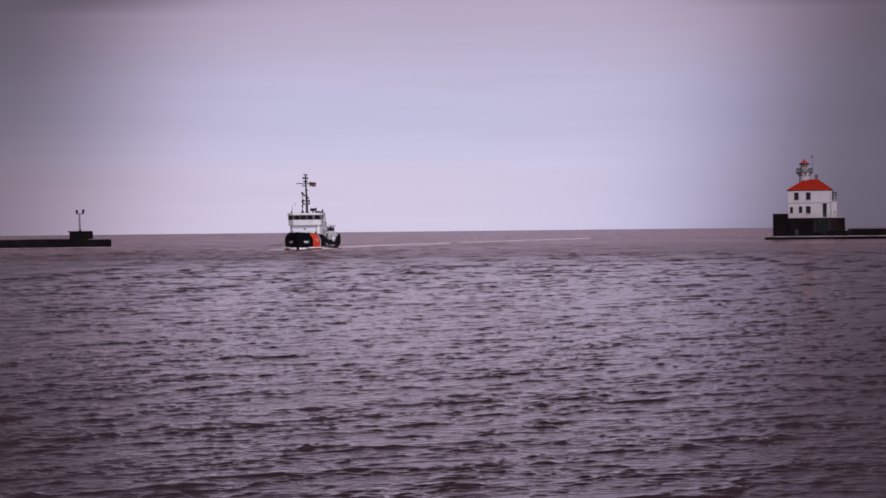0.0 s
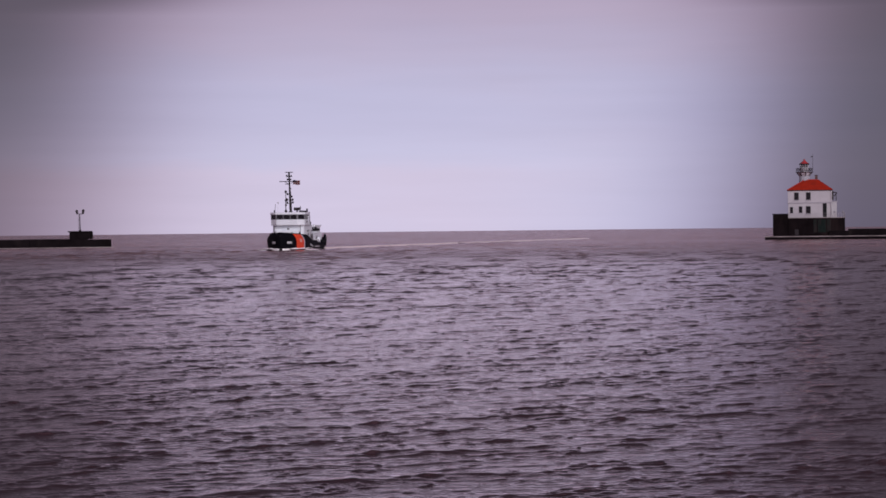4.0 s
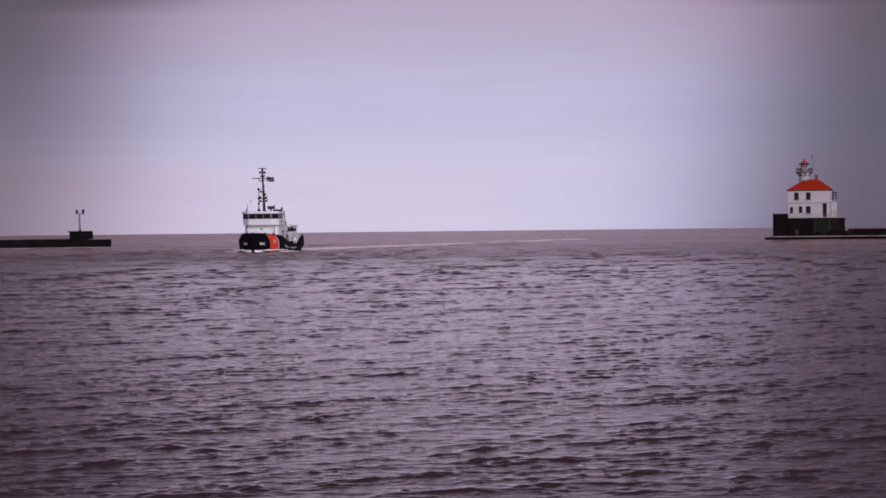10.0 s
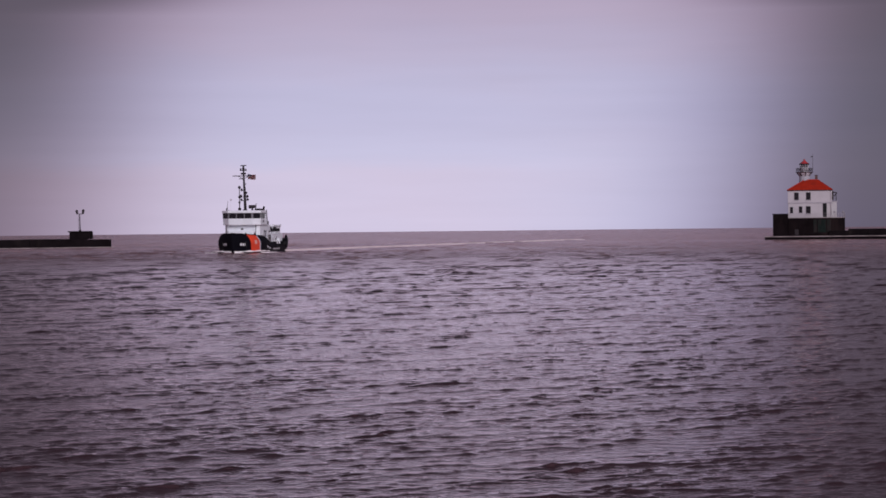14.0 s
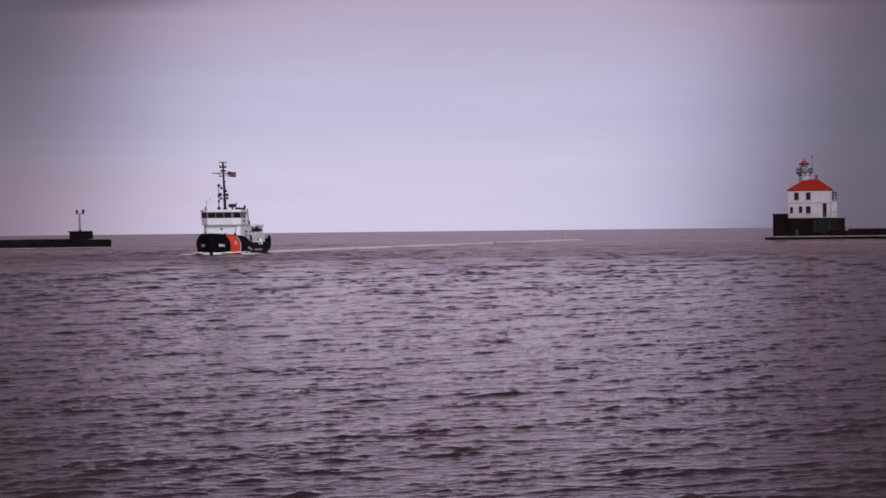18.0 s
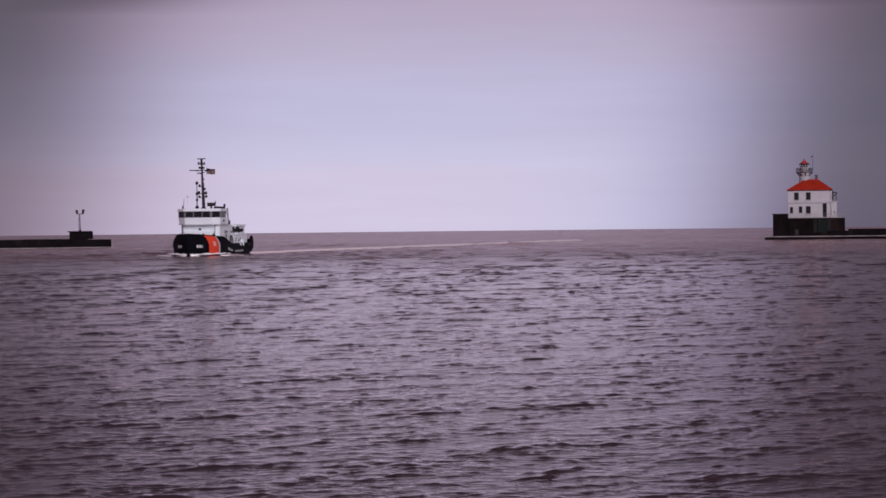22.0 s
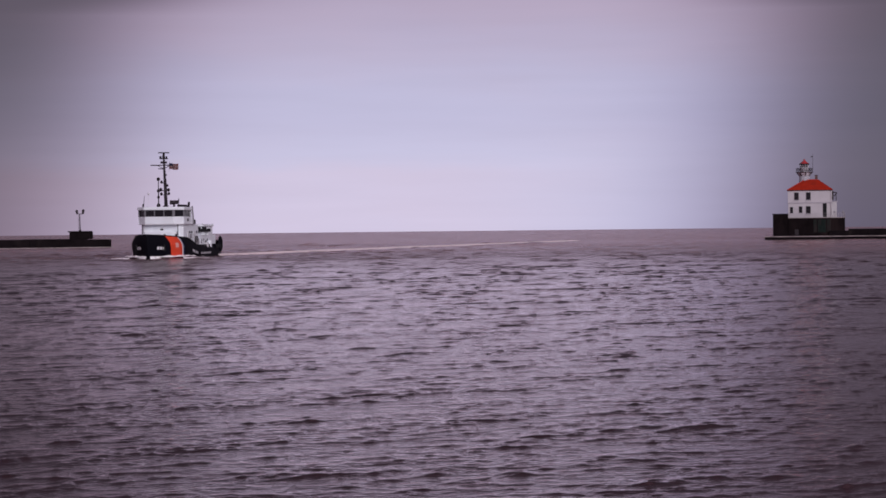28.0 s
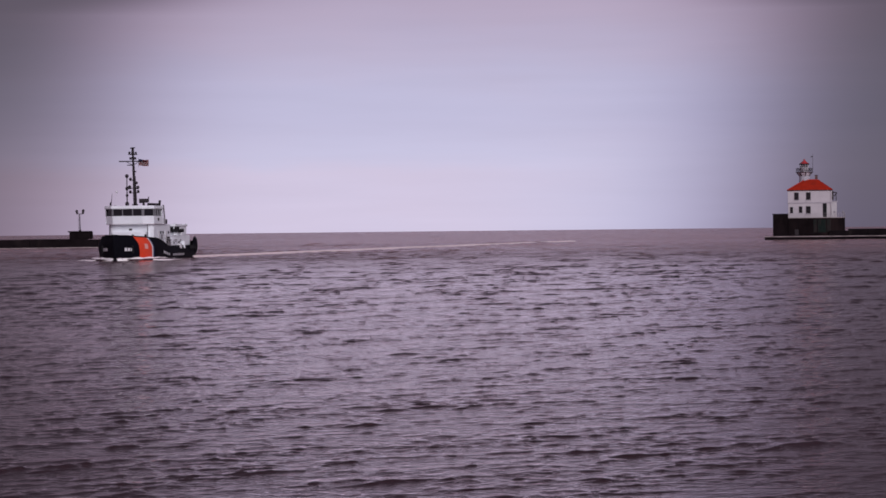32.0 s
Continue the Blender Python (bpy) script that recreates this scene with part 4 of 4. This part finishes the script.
    part("canopy_trunk", box(BM(), 1.4, 3.6, 17.6, 22.2, 3.9, 5.45, 0.06), M_WHITE, ship, "white trunk carrying the canopy")
    for y in (13.3, 15.4):
        part("canopy_post", rod(BM(), (3.5, y, 3.9), (3.5, y, 5.46), 0.09), M_WHITE, ship)
    part("boat_davit", rod(rod(BM(), (3.2, 19.6, 3.9), (3.3, 19.6, 5.5), 0.14), (3.3, 19.6, 5.5), (4.4, 19.0, 5.8), 0.12), M_WHITE, ship, "white boat davit")
    part("towing_winch", rod(box(BM(), -1.2, 1.2, 25.6, 26.8, 1.9, 2.8, 0.08), (-1.1, 26.2, 3.1), (1.1, 26.2, 3.1), 0.6, n=16), M_GREY, ship, "grey towing winch")
    for side in (-1, 1):
        for k in range(3):
            bm = BM()
            bmesh.ops.create_uvsphere(bm, u_segments=10, v_segments=8, radius=0.3, matrix=Matrix.Translation((side * 4.2, 23.0 + k * 1.6, 1.8)) @ Matrix.Diagonal((0.7, 1, 1.5, 1)))
            part("fender", bm, M_RUBBER, ship, "black rubber fender", True)


def build_mast(ship):
    mast = part("mast", rod(BM(), (0.32, 0, 8.55), (0, 0, 17.6), 0.30, 0.16, 12), M_MAST, ship, "tall dark pole mast with a yard and lamps")
    part("yard", rod(BM(), (-2.3, 0, 15.95), (2.3, 0, 15.95), 0.09, n=8), M_MAST, mast, "dark signal yard")
    part("yard_stay", rod(rod(BM(), (0, 0, 15.3), (-1.1, 0, 15.9), 0.05, n=6), (0, 0, 15.3), (1.1, 0, 15.9), 0.05, n=6), M_MAST, mast)
    part("top_platform", box(BM(), -0.65, 0.65, -0.5, 0.5, 17.0, 17.16, 0.03), M_MAST, mast)
    for x, r in ((-0.55, 0.2), (0.5, 0.17)):
        part("platform_lamp", ball(BM(), (x, 0, 17.15 + r), r), M_MAST, mast, "", True)
    part("radar_pedestal", rod(BM(), (0, 0, 17.16), (0, 0, 17.95), 0.26, 0.18), M_MAST, mast)
    part("collar", box(BM(), -0.5, 0.5, -0.4, 0.4, 16.25, 16.6, 0.06), M_MAST, mast)
    part("spur", rod(BM(), (0, 0, 15.3), (-0.95, 0, 15.35), 0.07, n=6), M_MAST, mast)
    part("spur", rod(BM(), (0, 0, 14.2), (0.5, 0, 14.3), 0.12, n=6), M_MAST, mast)
    for x, z, r in ((-0.4, 13.05, 0.2), (0.6, 12.45, 0.17), (-0.55, 11.75, 0.24), (0.8, 11.7, 0.22), (-0.45, 11.0, 0.2), (0.85, 11.05, 0.2)):
        part("mast_lamp", ball(BM(), (x, -0.1, z), r * 1.2, 1, 1, 1.15), M_MAST, mast, "dark mast lamp", True)
        part("lamp_bracket", rod(BM(), (0.18, 0, z - 0.2), (x, -0.1, z - 0.15), 0.06, n=6), M_MAST, mast)
    part("cable_trunk", rod(BM(), (0.5, 0.1, 8.6), (0.28, 0.1, 13.6), 0.12, n=6), M_MAST, mast)
    part("mast_step", box(BM(), -0.1, 0.7, -0.4, 0.4, 8.58, 9.0, 0.05), M_MAST, mast)
    # light pole ahead of the mast
    pole = part("lamp_pole", rod(BM(), (-0.4, -2.4, 8.55), (-0.4, -2.4, 13.4), 0.11, 0.07, 8), M_MAST, ship, "slim dark pole with lamps")
    for z, r in ((13.5, 0.3), (11.5, 0.28), (10.4, 0.24), (9.0, 0.34)):
        part("pole_lamp", ball(BM(), (-0.4, -2.4, z), r, 1, 1, 1.1), M_MAST, pole, "dark lamp", True)
    # whips and searchlights on the bridge roof
    w = part("whip_antenna", rod(BM(), (-3.0, -2.6, 8.6), (-2.8, -2.6, 10.7), 0.07, 0.03, 6), M_MAST, ship)
    part("insulator", rod(BM(), (-3.1, -2.6, 8.6), (-3.1, -2.6, 9.3), 0.13, 0.08), M_MAST, w)
    part("whip_antenna", rod(BM(), (-2.5, -1.5, 8.6), (-2.4, -1.4, 11.0), 0.035, 0.02, 6), M_WHITE_GREY, ship)
    part("dome", ball(BM(), (-2.4, -1.4, 11.0), 0.2), M_WHITE_GREY, ship, "small pale antenna dome", True)
    raft = part("searchlight", rod(BM(), (1.35, -1.6, 9.5), (2.75, -1.2, 9.55), 0.36, 0.32, 14), M_MAST, ship, "dark searchlight on the bridge roof")
    part("yoke", box(BM(), 1.9, 2.2, -1.6, -1.2, 8.6, 9.3, 0.03), M_MAST, raft)
    part("horn", rod(BM(), (2.75, -1.2, 9.3), (2.85, -1.2, 10.2), 0.12, 0.06), M_MAST, raft)
    arm = part("roof_arm", rod(rod(BM(), (2.5, -0.2, 8.95), (3.7, 2.4, 8.95), 0.24, 0.18), (3.7, 2.4, 8.7), (3.75, 2.6, 9.6), 0.2), M_MAST, ship, "dark folded arm at the roof's edge")
    part("arm_strut", rod(BM(), (3.75, 2.6, 9.0), (3.95, 3.2, 7.6), 0.1), M_MAST, arm)


def build_ensign(ship):
    """The flag stands off the yard in the wind: a rippled sheet in stripes, with its dark corner."""
    root = part("ensign", rod(BM(), (0.95, 0.0, 15.0), (0.95, 0.0, 16.5), 0.02, n=6), M_MAST, ship, "red and white striped flag blown straight out")
    n = 14

    def wave(s):
        return 0.10 * math.sin(s * 8.0) * (0.3 + s), -0.10 * s + 0.05 * math.sin(s * 6.0 + 1.0)

    def strip(name, s0, s1, z0, z1, material):
        b = BM()
        last = None
        for i in range(n + 1):
            s = s0 + (s1 - s0) * i / n
            dy, dz = wave(s)
            cur = (b.verts.new((0.95 + 1.6 * s, dy, z0 + dz)), b.verts.new((0.95 + 1.6 * s, dy, z1 + dz)))
            if last:
                b.faces.new((last[0], cur[0], cur[1], last[1]))
            last = cur
        bmesh.ops.solidify(b, geom=b.faces[:], thickness=0.015)
        part(name, b, material, root)
    for i in range(7):
        z = 15.25 + i * 0.145
        strip("stripe", 0.42 if i > 3 else 0.0, 1.0, z, z + 0.145, M_FLAG_RED if i % 2 == 0 else M_FLAG_WHITE)
    strip("canton", 0.0, 0.42, 15.25 + 4 * 0.145, 15.25 + 7 * 0.145, M_FLAG_BLUE)
    return root


def build_radar(ship):
    rd = part("radar_scanner", box(BM(), -0.98, 0.98, -0.1, 0.1, -0.09, 0.09, 0.04), M_MAST, ship, "turning dark radar bar on the mast top")
    part("scanner_hub", rod(BM(), (0, 0, -0.22), (0, 0, 0.02), 0.2), M_MAST, rd)
    return rd


def build_bow_wave(ship):
    """Foam thrown off the shoulders of the bow: a bright roll along each side, a loose streak outside it, and the swell below."""
    rng = random.Random(21)
    for side in (-1, 1):
        for name, a_fore, length, off0, spread, high, wide, label in (
                ("bow_wave", 12.9, 15.0 if side > 0 else 9.0, 0.12, 1.3 if side > 0 else 1.7, 0.54, 0.34, "white foam rolling off the bow"),
                ("foam_streak", 11.6, 9.0 if side > 0 else 6.0, 0.9, 2.4 if side > 0 else 2.8, 0.18, 0.26, "loose streak of white foam"),
                ("bow_swell", 12.2, 17.0, 0.95, 1.5, 0.34, 0.80, "dark swell pushed up by the bow")):
            b = BM()
            n, grid = 40, []
            for i in range(n + 1):
                s = i / n
                u = (a_fore - length * s - TRANSOM) / (STEM - TRANSOM)
                edge = hull_point(u, 0.17, 1)
                a, off = -edge.y, edge.x + off0 + spread * s
                swell = math.sin(math.pi * min(1.0, 0.12 + s)) ** 0.5 if s < 1 else 0.0
                h = high * (0.25 + 0.75 * swell) * (1 + 0.10 * math.sin(i * 0.9 + side) + rng.uniform(-0.05, 0.05))
                wd = wide * (0.6 + 0.9 * s) * rng.uniform(0.9, 1.1)
                grid.append([b.verts.new((side * (off + dx * wd), -a, dz * h + 0.02 * math.sin(i * 2.3 + dx * 4))) for dx, dz in ((-1.4, 0.0), (-0.6, 0.75), (0, 1.0), (0.6, 0.6), (1.5, -0.7))])
            for i in range(n):
                for j in range(4):
                    b.faces.new((grid[i][j], grid[i][j + 1], grid[i + 1][j + 1], grid[i + 1][j]))
            bmesh.ops.recalc_face_normals(b, faces=b.faces)
            part(name, b, M_WATER if name == "bow_swell" else M_FOAM, ship, label, True)


def build_wake(ship):
    """Long low ridges of smoothed water left astern."""
    for x0, x1, w, name in ((3.6, 57.0, 0.6, "wake_ridge"),):
        b = BM()
        n, grid = 90, []
        for i in range(n + 1):
            s = i / n
            y = 25.0 + 330.0 * s
            cx = x0 + (x1 - x0) * s + 0.6 * math.sin(i * 0.31)
            ww = w * (1 + 2.5 * s) * (0.9 + 0.15 * math.sin(i * 0.57))
            h = 0.36 * (1 - 0.25 * s)
            grid.append([b.verts.new((cx + dx * ww, y, dz * h)) for dx, dz in ((-1.8, -0.5), (-0.7, 0.7), (0, 1.0), (0.7, 0.7), (1.8, -0.5))])
        for i in range(n):
            for j in range(4):
                b.faces.new((grid[i][j], grid[i][j + 1], grid[i + 1][j + 1], grid[i + 1][j]))
        bmesh.ops.recalc_face_normals(b, faces=b.faces)
        part(name, b, M_WAKE, ship, "smooth pale ridge of the wake", True)


cutter = tagged(empty("cutter", pose(0, 0, 0)), "black-hulled cutter with white bridge and orange stripe under way", "ship")
build_hull(cutter)
build_superstructure(cutter)
build_mast(cutter)
ensign = build_ensign(cutter)
radar = build_radar(cutter)
build_bow_wave(cutter)
build_wake(cutter)


def motions():
    # the cutter closes at a steady ten knots
    rows = []
    for t, x in ((0, -33.3), (7, -37.5), (14, -41.3), (20, -44.2), (25, -46.4), (32, -50.05)):
        rows.append((t, pose(x, 495.5 - 5.19 * t, 0, 0, 0, -5.7)))
    walk(cutter, rows)
    # the radar turns once in 5.2 s and lies broadside at 22.62 s
    walk(radar, [(t, pose(0, 0, 18.1, 0, 0, 5.7 + 8 + (t - 22.62) * 69.3)) for t in range(33)])
    # the ensign swings on its halyard
    walk(ensign, [(k * 0.4, pose(0.95, 0, 0, 0, 0, 13 * math.sin(k * 0.9) + 6 * math.sin(k * 2.3 + 1)) @ pose(-0.95, 0, 0)) for k in range(81)])
    # the chop runs in with the wind
    walk(water, [(t, pose(-5.4 + 0.34 * t, -2 - 0.25 * t, 0)) for t in (0, 8, 16, 24, 32)])
    walk(cross_chop, [(t, pose(-6.4 + 0.40 * t, 4 - 0.95 * t, -0.006)) for t in (0, 8, 16, 24, 32)])


motions()
